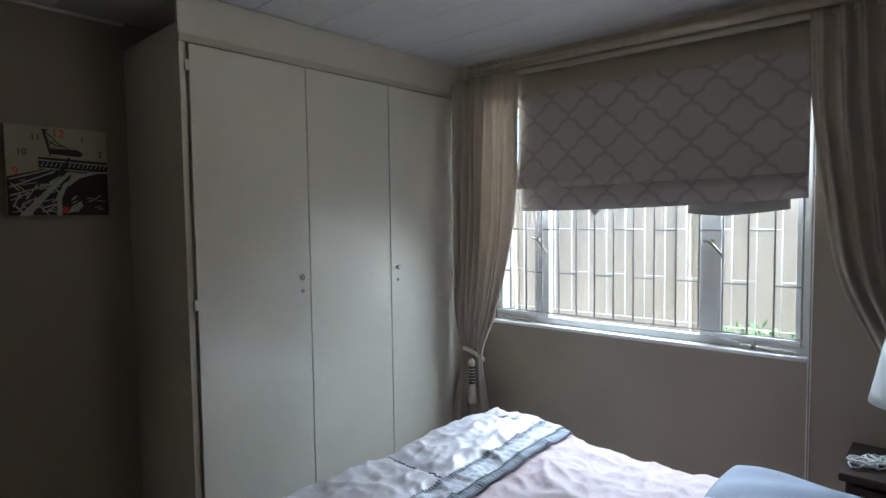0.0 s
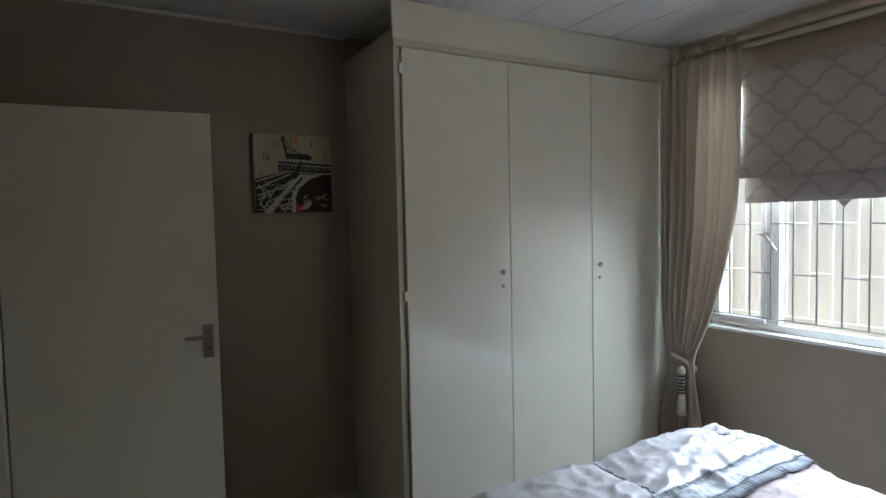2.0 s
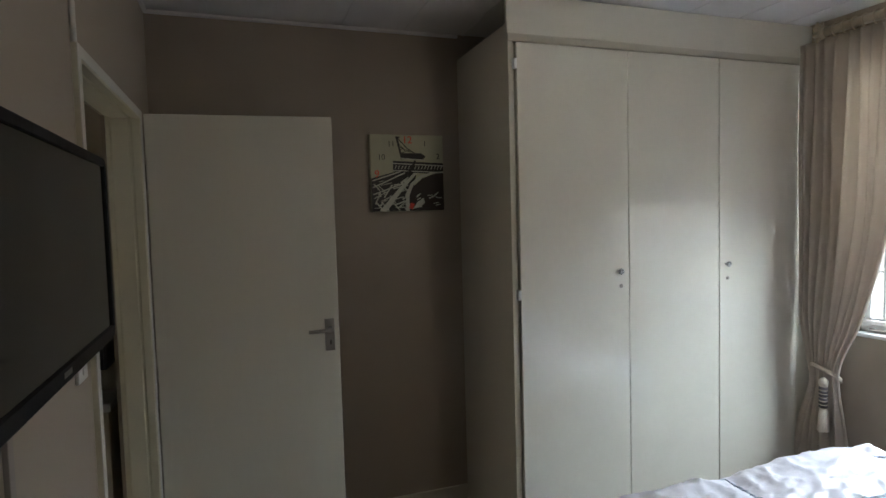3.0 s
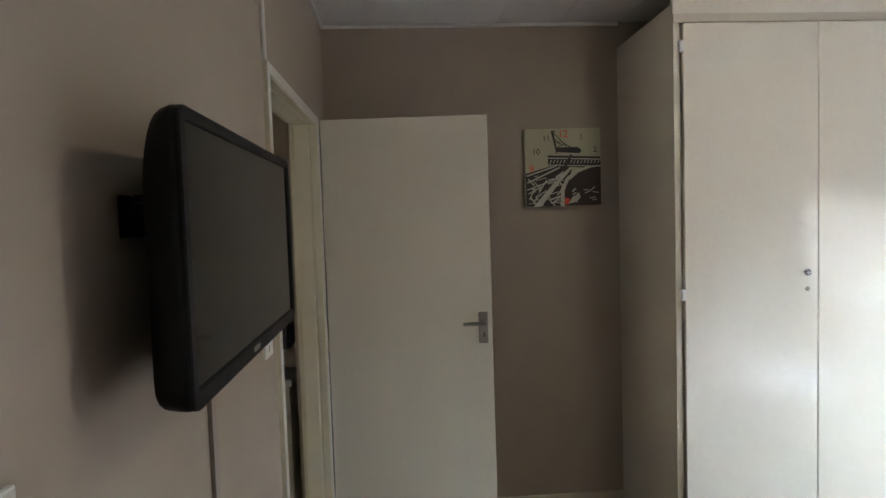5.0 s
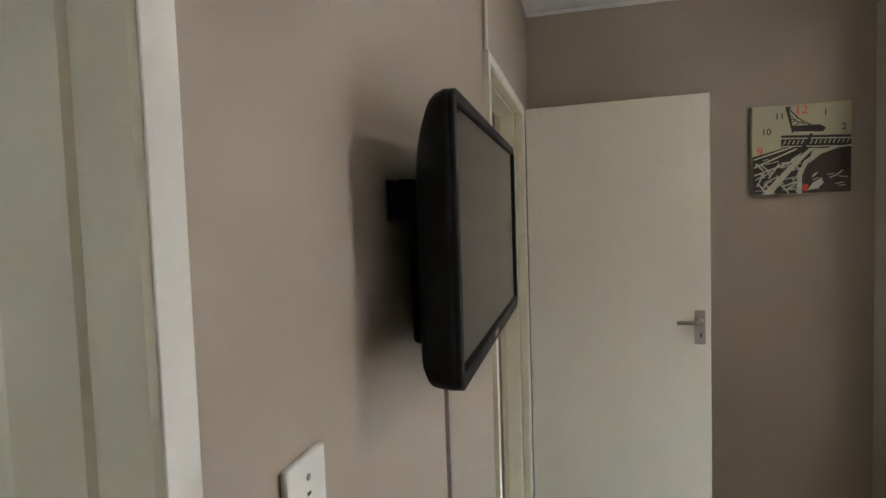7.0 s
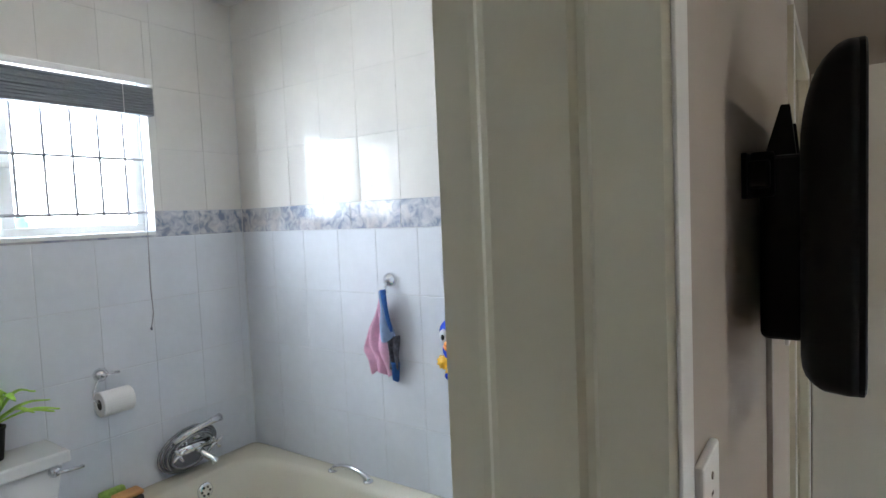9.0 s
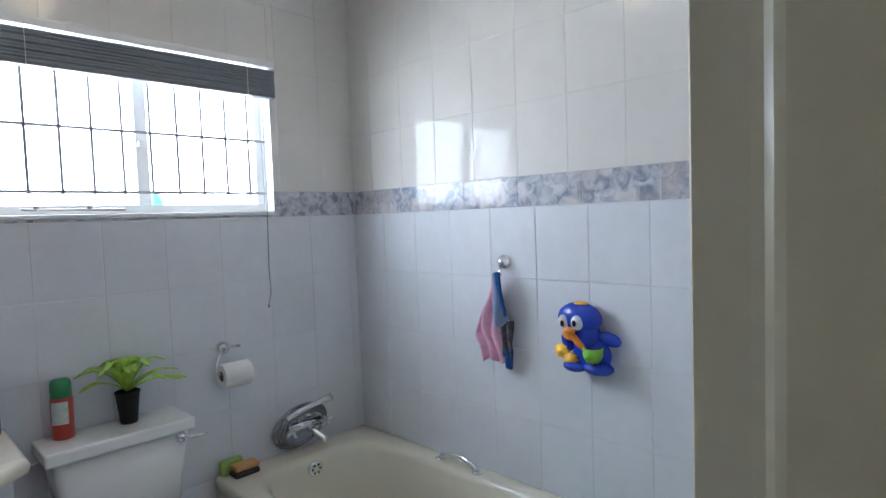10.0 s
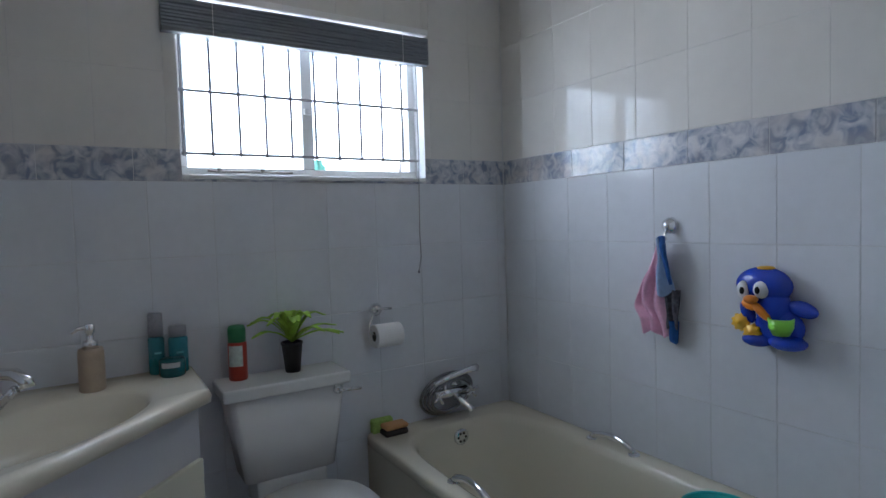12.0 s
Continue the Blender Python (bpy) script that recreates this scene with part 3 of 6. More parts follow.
LEFT = [(2.372, 2.392, 1.925, 0.02, 0.0), (2.25, 2.39, 1.93, 0.028, 0.0), (1.6, 2.385, 1.945, 0.035, 0.01), (1.3, 2.375, 1.985, 0.036, 0.02), (1.0, 2.36, 2.065, 0.03, 0.03), (0.80, 2.325, 2.155, 0.02, 0.03), (0.70, 2.31, 2.165, 0.017, 0.03), (0.5, 2.37, 2.14, 0.026, 0.02), (0.25, 2.42, 2.11, 0.034, 0.01), (0.02, 2.44, 2.095, 0.038, 0.0)]
RIGHT = [(2.372, 0.575, 0.0, 0.024, 0.0), (1.97, 0.552, -0.01, 0.034, 0.0), (1.7, 0.518, -0.02, 0.036, 0.01), (1.34, 0.463, -0.04, 0.036, 0.02), (1.08, 0.35, -0.05, 0.03, 0.03), (0.82, 0.22, -0.04, 0.02, 0.03), (0.7, 0.17, -0.03, 0.017, 0.03), (0.45, 0.18, -0.06, 0.028, 0.02), (0.02, 0.22, -0.09, 0.038, 0.0)]
cl = curtain("curtain", LEFT, 9, "beige pleated curtain tied back beside the wardrobe", False)
cr = curtain("curtain", RIGHT, 8, "beige pleated curtain drawn back beside the bedside table", True)


def tieback(y0, y1, z, drop):
    t = thing("curtain_tieback", (wx((y0 + y1) / 2, -0.13), (y0 + y1) / 2, z), "cream rope tieback with a striped tassel round the curtain", "tieback", "curtain tiebacks")
    mid, half = (y0 + y1) / 2, abs(y1 - y0) / 2 - 0.012
    for k in range(2):
        ring = [(-0.12 + 0.042 * math.cos(a), mid + half * math.sin(a), z + 0.03 * math.cos(a) * (-1) + 0.012 * k + 0.02 * math.sin(a)) for a in [2 * math.pi * i / 28 for i in range(29)]]
        part("rope", wwin(tube(ring, 0.0065, 8)), surface("cream_rope", (0.60, 0.54, 0.44), 0.8, var=0.2, scale=160, bump=0.4), t, smooth=True)
    y, o = drop, -0.168
    part("knot", wwin(lathe([(0.006, 0.02), (0.019, 0.008), (0.022, -0.01), (0.014, -0.028)], (o, y, z - 0.03), seg=14)), surface("cream_rope", (0.60, 0.54, 0.44)), t, smooth=True)
    dark = surface("dark_tassel_band", (0.06, 0.055, 0.06), 0.5, bump=0.2)
    for k in range(6):
        zz = z - 0.062 - 0.018 * k
        part("band", wwin(lathe([(0.016, 0.006), (0.0195, 0.003), (0.0195, -0.004), (0.016, -0.007)], (o, y, zz), seg=14)), dark, t, smooth=True)
        part("band", wwin(lathe([(0.015, 0.004), (0.0165, 0.0), (0.015, -0.004)], (o, y, zz - 0.009), seg=14)), surface("cream_rope", (0.60, 0.54, 0.44)), t, smooth=True)
    part("tassel_skirt", wwin(lathe([(0.016, -0.165), (0.021, -0.2), (0.026, -0.27), (0.022, -0.275)], (o, y, z), seg=18)), surface("cream_fringe", (0.56, 0.50, 0.42), 0.85, var=0.25, scale=300, stretch=(1, 1, 0.05), bump=0.5), t, smooth=True)


tieback(2.16, 2.315, 0.745, 2.215)
tieback(-0.035, 0.19, 0.745, 0.05)

# ---- bed ----
BX0, BX1, BY0, BY1, BTOP = 1.15, 2.66, -0.5, 1.83, 0.585
bed = thing("bed", ((BX0 + BX1) / 2, 0.7, 0), "double bed base with mattress under a rumpled comforter", "bed")
part("base", box(BX0 + 0.06, BY0, 0.06, BX1 - 0.06, BY1 - 0.06, 0.32, 0.02), surface("bed_base_cloth", (0.25, 0.23, 0.22), 0.8, bump=0.1), bed)
part("mattress", box(BX0 + 0.05, BY0, 0.325, BX1 - 0.05, BY1 - 0.05, 0.535, 0.04, 3), surface("mattress_cloth", (0.7, 0.68, 0.66), 0.8, bump=0.1), bed)
for a in (BX0 + 0.12, BX1 - 0.12):
    for b_ in (BY0 + 0.1, BY1 - 0.14):
        part("leg", lathe([(0.03, 0), (0.03, 0.06)], (a, b_, 0), seg=12), BLACK, bed)


def crease(x, y):
    p = Vector((x * 3.1, y * 3.1, 0.3))
    q = noise.noise(p) * 0.014 + noise.noise(p * 2.7) * 0.006 + (1 - abs(noise.noise(Vector((x * 5 + y * 2.2, y * 4 - x * 1.5, 2.0))))) ** 6 * 0.008
    return q + noise.noise(p * 7) * 0.003 + (1 - abs(noise.noise(Vector((x * 11 - y * 5, y * 9 + x * 4, 5.0))))) ** 7 * 0.006 + (1 - abs(noise.noise(Vector((x * 6 + y * 3.4, y * 7 - x * 4.2, 9.0))))) ** 5 * 0.009


def cover(x, y):
    """Height of the comforter over the bed and down its sides."""
    ex = max(BX0 + 0.1 - x, x - (BX1 - 0.1), 0.0)
    ey = max(y - (BY1 - 0.1), 0.0)
    e = math.hypot(ex, ey)
    drop = 0.1 - math.sqrt(max(0.0, 0.01 - min(e, 0.1) ** 2)) if e < 0.1 else 0.1 + (e - 0.1) * 7.0
    hump = 0.045 * math.exp(-(((x - 2.45) / 0.4) ** 2 + ((y - 1.55) / 0.32) ** 2)) + 0.04 * math.exp(-(((x - 2.3) / 0.5) ** 2 + ((y - 0.5) / 0.3) ** 2))
    dip = 0.028 * math.exp(-(((x - 1.7) / 0.35) ** 2 + ((y - 1.75) / 0.25) ** 2))
    return BTOP + hump + dip - drop + crease(x, y)


SEAMS = (1.91, 2.52)
BAND0, BAND1 = 1.335, 1.475


def quilt(x0, x1, y0, y1, nx, ny, lift=0.0, puff=0.0, seams=()):
    def f(u, v):
        x, y = x0 + (x1 - x0) * u, y0 + (y1 - y0) * v
        z = cover(x, y) + lift
        if puff:
            cut = min([abs(x - s) for s in seams] + [abs(y - y0) * 2])
            z += puff * (1 - math.exp(-cut / 0.05)) + 0.007 * (1 - abs(noise.noise(Vector((x * 2.6 + y, y * 15 - x * 2.5, 7.0))))) ** 4 + 0.0025 * (1 - abs(noise.noise(Vector((x * 9 + 4 * y, y * 21 - x * 6, 3.0))))) ** 5 + 0.002 * noise.noise(Vector((x * 22, y * 13, 1.0)))
        return (x, y, max(z, 0.12))
    return thicken(sheet(f, nx, ny), 0.012)


comf = thing("comforter", (1.9, 0.9, 0.55), "rumpled dusty pink comforter with a satin foot panel and slate ruffle", "comforter")
part("body", quilt(BX0 - 0.055, BX1 + 0.055, BY0, BAND0 + 0.01, 170, 190), DUVET, comf, smooth=True)
part("foot_panel", quilt(BX0 - 0.055, BX1 + 0.055, BAND1 - 0.01, BY1 + 0.055, 150, 60, 0.004, 0.02, SEAMS), SATIN, comf, "glossy silver-pink satin panel", True)


def ruffle(u, v):
    x, y = BX0 - 0.05 + (BX1 - BX0 + 0.1) * u, BAND0 - 0.012 + (BAND1 - BAND0 + 0.02) * v
    edge = abs(v - 0.5) * 2
    return (x, y, cover(x, y) + 0.012 + 0.0022 * math.sin(u * 760 + 3 * math.sin(u * 37)) * edge ** 2 + 0.004 * (1 - edge))


part("ruffle_band", thicken(sheet(ruffle, 760, 8), 0.003), RUFFLE, comf, "slate gathered ruffle band", True)


def strip(u, v):
    x, y = BX0 - 0.05 + (BX1 - BX0 + 0.1) * u, BAND0 + 0.03 + 0.08 * v
    return (x, y, cover(x, y) + 0.0195 + 0.002 * math.sin(u * 300 + v * 5))


part("ribbon", thicken(sheet(strip, 220, 4), 0.002), RUFFLE_LT, comf, "pale shimmering ribbon", True)
for s in SEAMS:
    def gather(u, v, s=s):
        y = BAND1 + (BY1 + 0.03 - BAND1) * u
        x = s + 0.012 * (v - 0.5) + 0.004 * math.sin(u * 90)
        return (x, y, cover(x, y) + 0.012 + 0.003 * math.sin(u * 160 + v * 3))
    part("gathered_seam", thicken(sheet(gather, 120, 3), 0.003), RUFFLE, comf, "dark gathered seam", True)


def cushion(cx, cy, cz, a, b, h, tilt, mat, label):
    p = thing("pillow", (cx, cy, cz), label, "pillow", "pillows on the bed")
    m = Matrix.Translation((cx, cy, cz)) @ Matrix.Rotation(tilt, 4, "X")

    def f(side):
        def g(u, v):
            s, t = 2 * u - 1, 2 * v - 1
            k = max(0.0, (1 - s ** 4) * (1 - t ** 4)) ** 0.5
            z = side * h * k + 0.006 * math.sin(s * 7 + t * 5) * k
            pinch = 1 - 0.05 * (abs(s) * abs(t)) ** 2
            return m @ Vector((a * s * pinch, b * t * pinch, z))
        return g
    bm = sheet(f(1), 30, 24)
    sheet(f(-1), 30, 24, bm)
    bmesh.ops.remove_doubles(bm, verts=bm.verts, dist=0.0005)
    part("cover", bm, mat, p, smooth=True)
    return p


pil = cushion(2.45, 0.46, 0.640, 0.21, 0.24, 0.045, 0.04, PILLOW, "blue-grey pillow with a white hem lying on the pink comforter")


def pillow_hem(u, v):
    """A pale band across the pillow's end, just over its surface."""
    s, t = -0.97 + 0.17 * v, (2 * u - 1) * 0.98
    k = max(0.0, (1 - s ** 4) * (1 - t ** 4)) ** 0.5
    return Matrix.Translation((2.45, 0.46, 0.640)) @ Matrix.Rotation(0.04, 4, "X") @ Vector((0.21 * s, 0.24 * t, 0.045 * k + 0.006))


part("hem", thicken(sheet(pillow_hem, 30, 4), 0.003), surface("pale_hem", (0.72, 0.72, 0.74), 0.5, bump=0.1), pil, "white hem band", True)

# ---- bedside table, lamp and cables ----
NX0, NX1, NY0, NY1, NZ = 2.80, 3.16, -0.02, 0.395, 0.66
ns = thing("bedside_table", ((NX0 + NX1) / 2, 0.19, 0), "dark wooden bedside table between bed and curtain", "bedside table")
part("top", box(NX0, NY0, NZ - 0.03, NX1, NY1, NZ, 0.005), DARK_WOOD, ns)
part("body", box(NX0 + 0.02, NY0 + 0.02, 0.1, NX1 - 0.01, NY1 - 0.02, NZ - 0.031, 0.004), DARK_WOOD, ns)
for z in (0.14, 0.4):
    dr = part("drawer", box(NX0 + 0.005, NY0 + 0.04, z, NX0 + 0.0195, NY1 - 0.04, z + 0.22, 0.003), DARK_WOOD, ns)
    part("handle", lathe([(0.006, 0), (0.012, -0.015), (0.01, -0.02)], (NX0 + 0.005, 0.19, z + 0.11), "x", 12), BRUSHED, dr)
for a in (NX0 + 0.04, NX1 - 0.05):
    for b_ in (NY0 + 0.05, NY1 - 0.05):
        part("leg", box(a - 0.015, b_ - 0.015, 0, a + 0.015, b_ + 0.015, 0.1), DARK_WOOD, ns)
lamp = thing("table_lamp", (3.0, 0.2, NZ), "small table lamp with a white cone shade, switched off", "lamp")
part("base", lathe([(0.06, 0), (0.06, 0.012), (0.02, 0.025), (0.012, 0.06), (0.012, 0.24)], (3.0, 0.2, NZ), seg=20), CERAMIC, lamp, smooth=True)
part("shade", thicken(sheet(lambda u, v: (3.0 + (0.135 - 0.045 * v) * math.cos(2 * math.pi * u), 0.2 + (0.135 - 0.045 * v) * math.sin(2 * math.pi * u), NZ + 0.225 + 0.235 * v), 32, 6, loop=True), 0.002), SHADE, lamp, "white fabric shade", True)
rnd = random.Random(11)
CABLE = surface("white_cable", (0.75, 0.75, 0.76), 0.4, bump=0)
for k in range(3):
    c0 = (2.9 + 0.03 * k, 0.335 - 0.03 * k)
    pts = []
    for i in range(40):
        a = i * 0.5
        r = 0.03 + 0.016 * math.sin(i * 0.9 + k)
        pts.append((c0[0] + r * math.cos(a) + 0.01 * math.sin(i), c0[1] + r * math.sin(a), NZ + 0.006 + 0.02 * abs(math.sin(i * 0.31 + k))))
    cb = tagged(link("charging_cable", tube(pts, 0.0032, 6), CABLE, True), "coiled white charging cable on the bedside table", "cable", "cables on the bedside table")

# ---- clock with a printed picture ----
clk = thing("wall_clock", (1.141, FAR, 1.6), "square picture clock with a black and white tower print", "clock")
CX0, CX1, CZ0, CZ1, CF = 0.955, 1.327, 1.599, 1.973, FAR - 0.033
PRINT = surface("print_sky", (0.47, 0.46, 0.31), 0.5, var=0.12, scale=5, bump=0.05)
INK = surface("print_black", (0.022, 0.018, 0.016), 0.5, var=0.4, scale=30, bump=0.05)
INK_BR = surface("print_dark_brown", (0.03, 0.016, 0.012), 0.5, var=0.3, scale=12, bump=0.05)
PALE = surface("print_white", (0.54, 0.53, 0.44), 0.5, var=0.15, scale=30, bump=0.05)
RED = surface("print_red", (0.72, 0.07, 0.04), 0.5, bump=0)
part("panel", box(CX0, CF, CZ0, CX1, FAR - 0.001, CZ1, 0.002), PRINT, clk)
layer = [0]


def ink(name, pts, mat):
    """A flat printed shape; points run from 0 to 1 across the panel."""
    layer[0] += 1
    y = CF - 0.0004 - 0.00012 * layer[0]
    bm = bmesh.new()
    vs = [bm.verts.new((CX0 + (CX1 - CX0) * a, y, CZ0 + (CZ1 - CZ0) * b)) for a, b in pts]
    bm.faces.new(vs)
    r = bmesh.ops.extrude_face_region(bm, geom=bm.faces[:])
    bmesh.ops.translate(bm, vec=(0, CF - 0.0001 - y, 0), verts=[v for v in r["geom"] if isinstance(v, bmesh.types.BMVert)])
    return part(name, bm, mat, clk)


def stroke(name, a, b, w, mat):
    d = Vector((b[0] - a[0], b[1] - a[1])).normalized()
    n = Vector((-d.y, d.x)) * w / 2
    return ink(name, [(a[0] + n.x, a[1] + n.y), (b[0] + n.x, b[1] + n.y), (b[0] - n.x, b[1] - n.y), (a[0] - n.x, a[1] - n.y)], mat)


ink("ironwork", [(0.003, 0.003), (0.5, 0.003), (0.62, 0.5), (0.5, 0.53), (0.3, 0.51), (0.003, 0.43)], INK)
ink("arch_shadow", [(0.5, 0.003), (0.997, 0.003), (0.997, 0.5), (0.84, 0.48), (0.7, 0.43), (0.58, 0.33), (0.52, 0.2)], INK_BR)
ink("deck", [(0.3, 0.52), (0.997, 0.48), (0.997, 0.63), (0.3, 0.66)], INK)
ink("upper_deck", [(0.41, 0.68), (0.72, 0.68), (0.75, 0.72), (0.69, 0.76), (0.42, 0.76)], INK)
ink("tower", [(0.41, 0.69), (0.43, 0.69), (0.40, 0.85), (0.375, 0.965), (0.345, 0.965)], INK)
for a, b, w in (((0.375, 0.95), (0.5, 0.82), 0.012), ((0.5, 0.82), (0.6, 0.76), 0.012), ((0.39, 0.88), (0.47, 0.79), 0.008), ((0.395, 0.84), (0.55, 0.77), 0.008), ((0.4, 0.79), (0.46, 0.84), 0.008), ((0.42, 0.76), (0.53, 0.8), 0.008), ((0.345, 0.965), (0.4, 0.965), 0.02)):
    stroke("girder", a, b, w, INK)
for k in range(15):
    x = 0.325 + 0.045 * k
    stroke("deck_light", (x, 0.555 - 0.01 * k / 15), (x + 0.022, 0.6 - 0.012 * k / 15), 0.009, PALE)
stroke("deck_line", (0.3, 0.625), (0.997, 0.595), 0.012, PALE)
stroke("deck_line", (0.3, 0.535), (0.997, 0.505), 0.01, PALE)
stroke("deck_line", (0.42, 0.69), (0.74, 0.67), 0.012, PALE)
ink("arch_band", [(0.1, 0.003), (0.2, 0.003), (0.44, 0.3), (0.63, 0.5), (0.58, 0.5), (0.36, 0.29)], PALE)
ink("arch_band", [(0.46, 0.003), (0.51, 0.003), (0.51, 0.2), (0.57, 0.34), (0.69, 0.44), (0.84, 0.49), (0.997, 0.505), (0.997, 0.52), (0.82, 0.51), (0.66, 0.46), (0.53, 0.36), (0.465, 0.2)], PALE)
rnd = random.Random(4)
for k in range(46):
    x, z = rnd.uniform(0.02, 0.46), rnd.uniform(0.03, 0.42)
    a = rnd.choice((0.35, 0.5, -0.9, 1.1, 0.15)) + rnd.uniform(-0.15, 0.15)
    ln = rnd.uniform(0.05, 0.2)
    e = (min(0.5, max(0.01, x + ln * math.cos(a))), min(0.46, max(0.01, z + ln * math.sin(a))))
    stroke("girder", (x, z), e, rnd.uniform(0.006, 0.014), PALE)
for a, b in (((0.02, 0.4), (0.4, 0.52)), ((0.02, 0.31), (0.45, 0.5)), ((0.02, 0.22), (0.42, 0.36))):
    stroke("girder", a, b, 0.016, PALE)
for k in range(12):
    x, z = rnd.uniform(0.56, 0.9), rnd.uniform(0.04, 0.22)
    stroke("glint", (x, z), (x + rnd.uniform(0.02, 0.08), z + rnd.uniform(-0.02, 0.06)), 0.01, PALE)
ink("glint", [(0.56, 0.03), (0.66, 0.05), (0.72, 0.11), (0.7, 0.16), (0.62, 0.12)], PALE)
stroke("hour_hand", (0.52, 0.5), (0.6, 0.66), 0.022, INK)
stroke("minute_hand", (0.5, 0.46), (0.53, 0.54), 0.03, INK)
for body, a, b, mat in (("12", 0.495, 0.925, RED), ("11", 0.275, 0.87, INK), ("10", 0.14, 0.70, INK), ("9", 0.075, 0.48, RED), ("1", 0.735, 0.88, INK), ("2", 0.915, 0.715, INK)):
    m = Matrix.Translation((CX0 + (CX1 - CX0) * a, CF - 0.012, CZ0 + (CZ1 - CZ0) * b)) @ Matrix.Rotation(radians(90), 4, "X")
    text_mesh(body, 0.05 if mat == RED else 0.038, m, mat, clk, "numeral")
stroke("red_mark", (0.525, 0.03), (0.55, 0.1), 0.05, RED)

# ---- television on a swivel mount ----
TY0, TY1, TZ0, TZ1, TFX = 0.894, 1.565, 1.338, 1.700, 0.115
tv = thing("television", (0.07, 1.2, 1.5), "black flat television on a swivel wall bracket, switched off", "television")


def swivel(bm):
    """Turn the set a little about its bracket."""
    for v in bm.verts:
        v.co.x -= 0.022 * (v.co.y - TY0)
    return bm


CORNER = 0.024


def corner(z):
    """How far the rounded corners draw in at height z."""
    d = min(z - TZ0, TZ1 - z)
    return CORNER - math.sqrt(max(0.0, CORNER ** 2 - (CORNER - d) ** 2)) if d < CORNER else 0.0


hull = bmesh.new()
rows = []
for k in range(25):
    a = 0.5 - 0.5 * math.cos(math.pi * k / 24)
    z = TZ0 + (TZ1 - TZ0) * a
    back = min(1.0, (1 - a) / 0.3) if a > 0.5 else min(1.0, a / 0.1)
    depth = (0.010 if a > 0.5 else 0.03) + (0.040 if a > 0.5 else 0.020) * math.sqrt(1 - (1 - back) ** 2)
    TY0_, TY1_ = TY0 + corner(z), TY1 - corner(z)
    lip = 0.008
    rows.append([hull.verts.new((TFX, TY0_, z)), hull.verts.new((TFX - lip, TY0_ - 0.002, z)), hull.verts.new((TFX - depth * 0.8, TY0_ + 0.006, z)), hull.verts.new((TFX - depth, TY0_ + 0.03, z)), hull.verts.new((TFX - depth, TY1_ - 0.03, z)), hull.verts.new((TFX - depth * 0.8, TY1_ - 0.006, z)), hull.verts.new((TFX - lip, TY1_ + 0.002, z)), hull.verts.new((TFX, TY1_, z))])
for a, b in zip(rows, rows[1:]):
    for i in range(8):
        hull.faces.new((a[i], a[(i + 1) % 8], b[(i + 1) % 8], b[i]))
hull.faces.new(rows[0]), hull.faces.new(rows[-1][::-1])
part("housing", swivel(hull), BLACK, tv, smooth=True)
def round_rect(y0, y1, z0, z1, r):
    out = []
    for cy, cz, q in ((y1 - r, z1 - r, 0), (y0 + r, z1 - r, 1), (y0 + r, z0 + r, 2), (y1 - r, z0 + r, 3)):
        out += [(cy + r * math.cos((q + i / 6) * math.pi / 2), cz + r * math.sin((q + i / 6) * math.pi / 2)) for i in range(7)]
    return out


bez = bmesh.new()
loops = []
for g, r, x in ((0.0, CORNER, TFX), (0.0, CORNER, TFX + 0.005), (0.002, CORNER, TFX + 0.007), (0.016, 0.006, TFX + 0.007), (0.018, 0.004, TFX)):
    loops.append([bez.verts.new((x, y, z)) for y, z in round_rect(TY0 + g, TY1 - g, TZ0 + g * 1.5, TZ1 - g, r)])
for p, q in zip(loops, loops[1:]):
    for k in range(28):
        bez.faces.new((p[k], p[(k + 1) % 28], q[(k + 1) % 28], q[k]))
part("bezel", swivel(bez), BLACK, tv, "glossy black bezel")
part("screen", swivel(box(TFX - 0.001, TY0 + 0.017, TZ0 + 0.027, TFX + 0.003, TY1 - 0.017, TZ1 - 0.017)), SCREEN, tv, "dark glossy screen")
part("badge", swivel(box(TFX + 0.007, 1.175, TZ0 + 0.01, TFX + 0.0078, 1.215, TZ0 + 0.018)), BRUSHED, tv)
# Rear cover, deepened towards the wall so its black also fills the shadow there.
part("rear_cover_and_shade", swivel(box(TFX - 0.098, TY0 + 0.15, 1.362, TFX - 0.045, TY1 - 0.1, 1.60, 0.01, 3)), BLACK, tv)
for y in (1.07, 1.30):
    rail = bmesh.new()
    v8 = [rail.verts.new((x, yy, z)) for yy in (y, y + 0.035) for x, z in ((TFX - 0.096, 1.59), (TFX - 0.074, 1.665), (TFX - 0.064, 1.665), (TFX - 0.056, 1.59))]
    for q in ((0, 1, 2, 3), (7, 6, 5, 4), (0, 4, 5, 1), (1, 5, 6, 2), (2, 6, 7, 3), (3, 7, 4, 0)):
        rail.faces.new([v8[k] for k in q])
    part("mounting_rail", swivel(rail), BLACK, tv, "black mounting rail behind the set")
brk = thing("television_bracket", (0, 1.1, 1.57), "black steel swivel bracket holding the television", "wall bracket")
part("wall_plate", box(0.0, 0.995, 1.546, 0.006, 1.055, 1.602, 0.001), BLACK, brk)
part("arm", box(0.006, 1.0, 1.558, 0.03, 1.05, 1.592, 0.003), BLACK, brk)
part("arm", box(0.006, 1.0505, 1.56, 0.0165, 1.2, 1.59, 0.002), BLACK, brk)
part("clamp", lathe([(0.012, -0.028), (0.014, -0.024), (0.014, 0.024), (0.012, 0.028)], (0.02, 1.025, 1.575), seg=14), BLACK, brk, smooth=True)

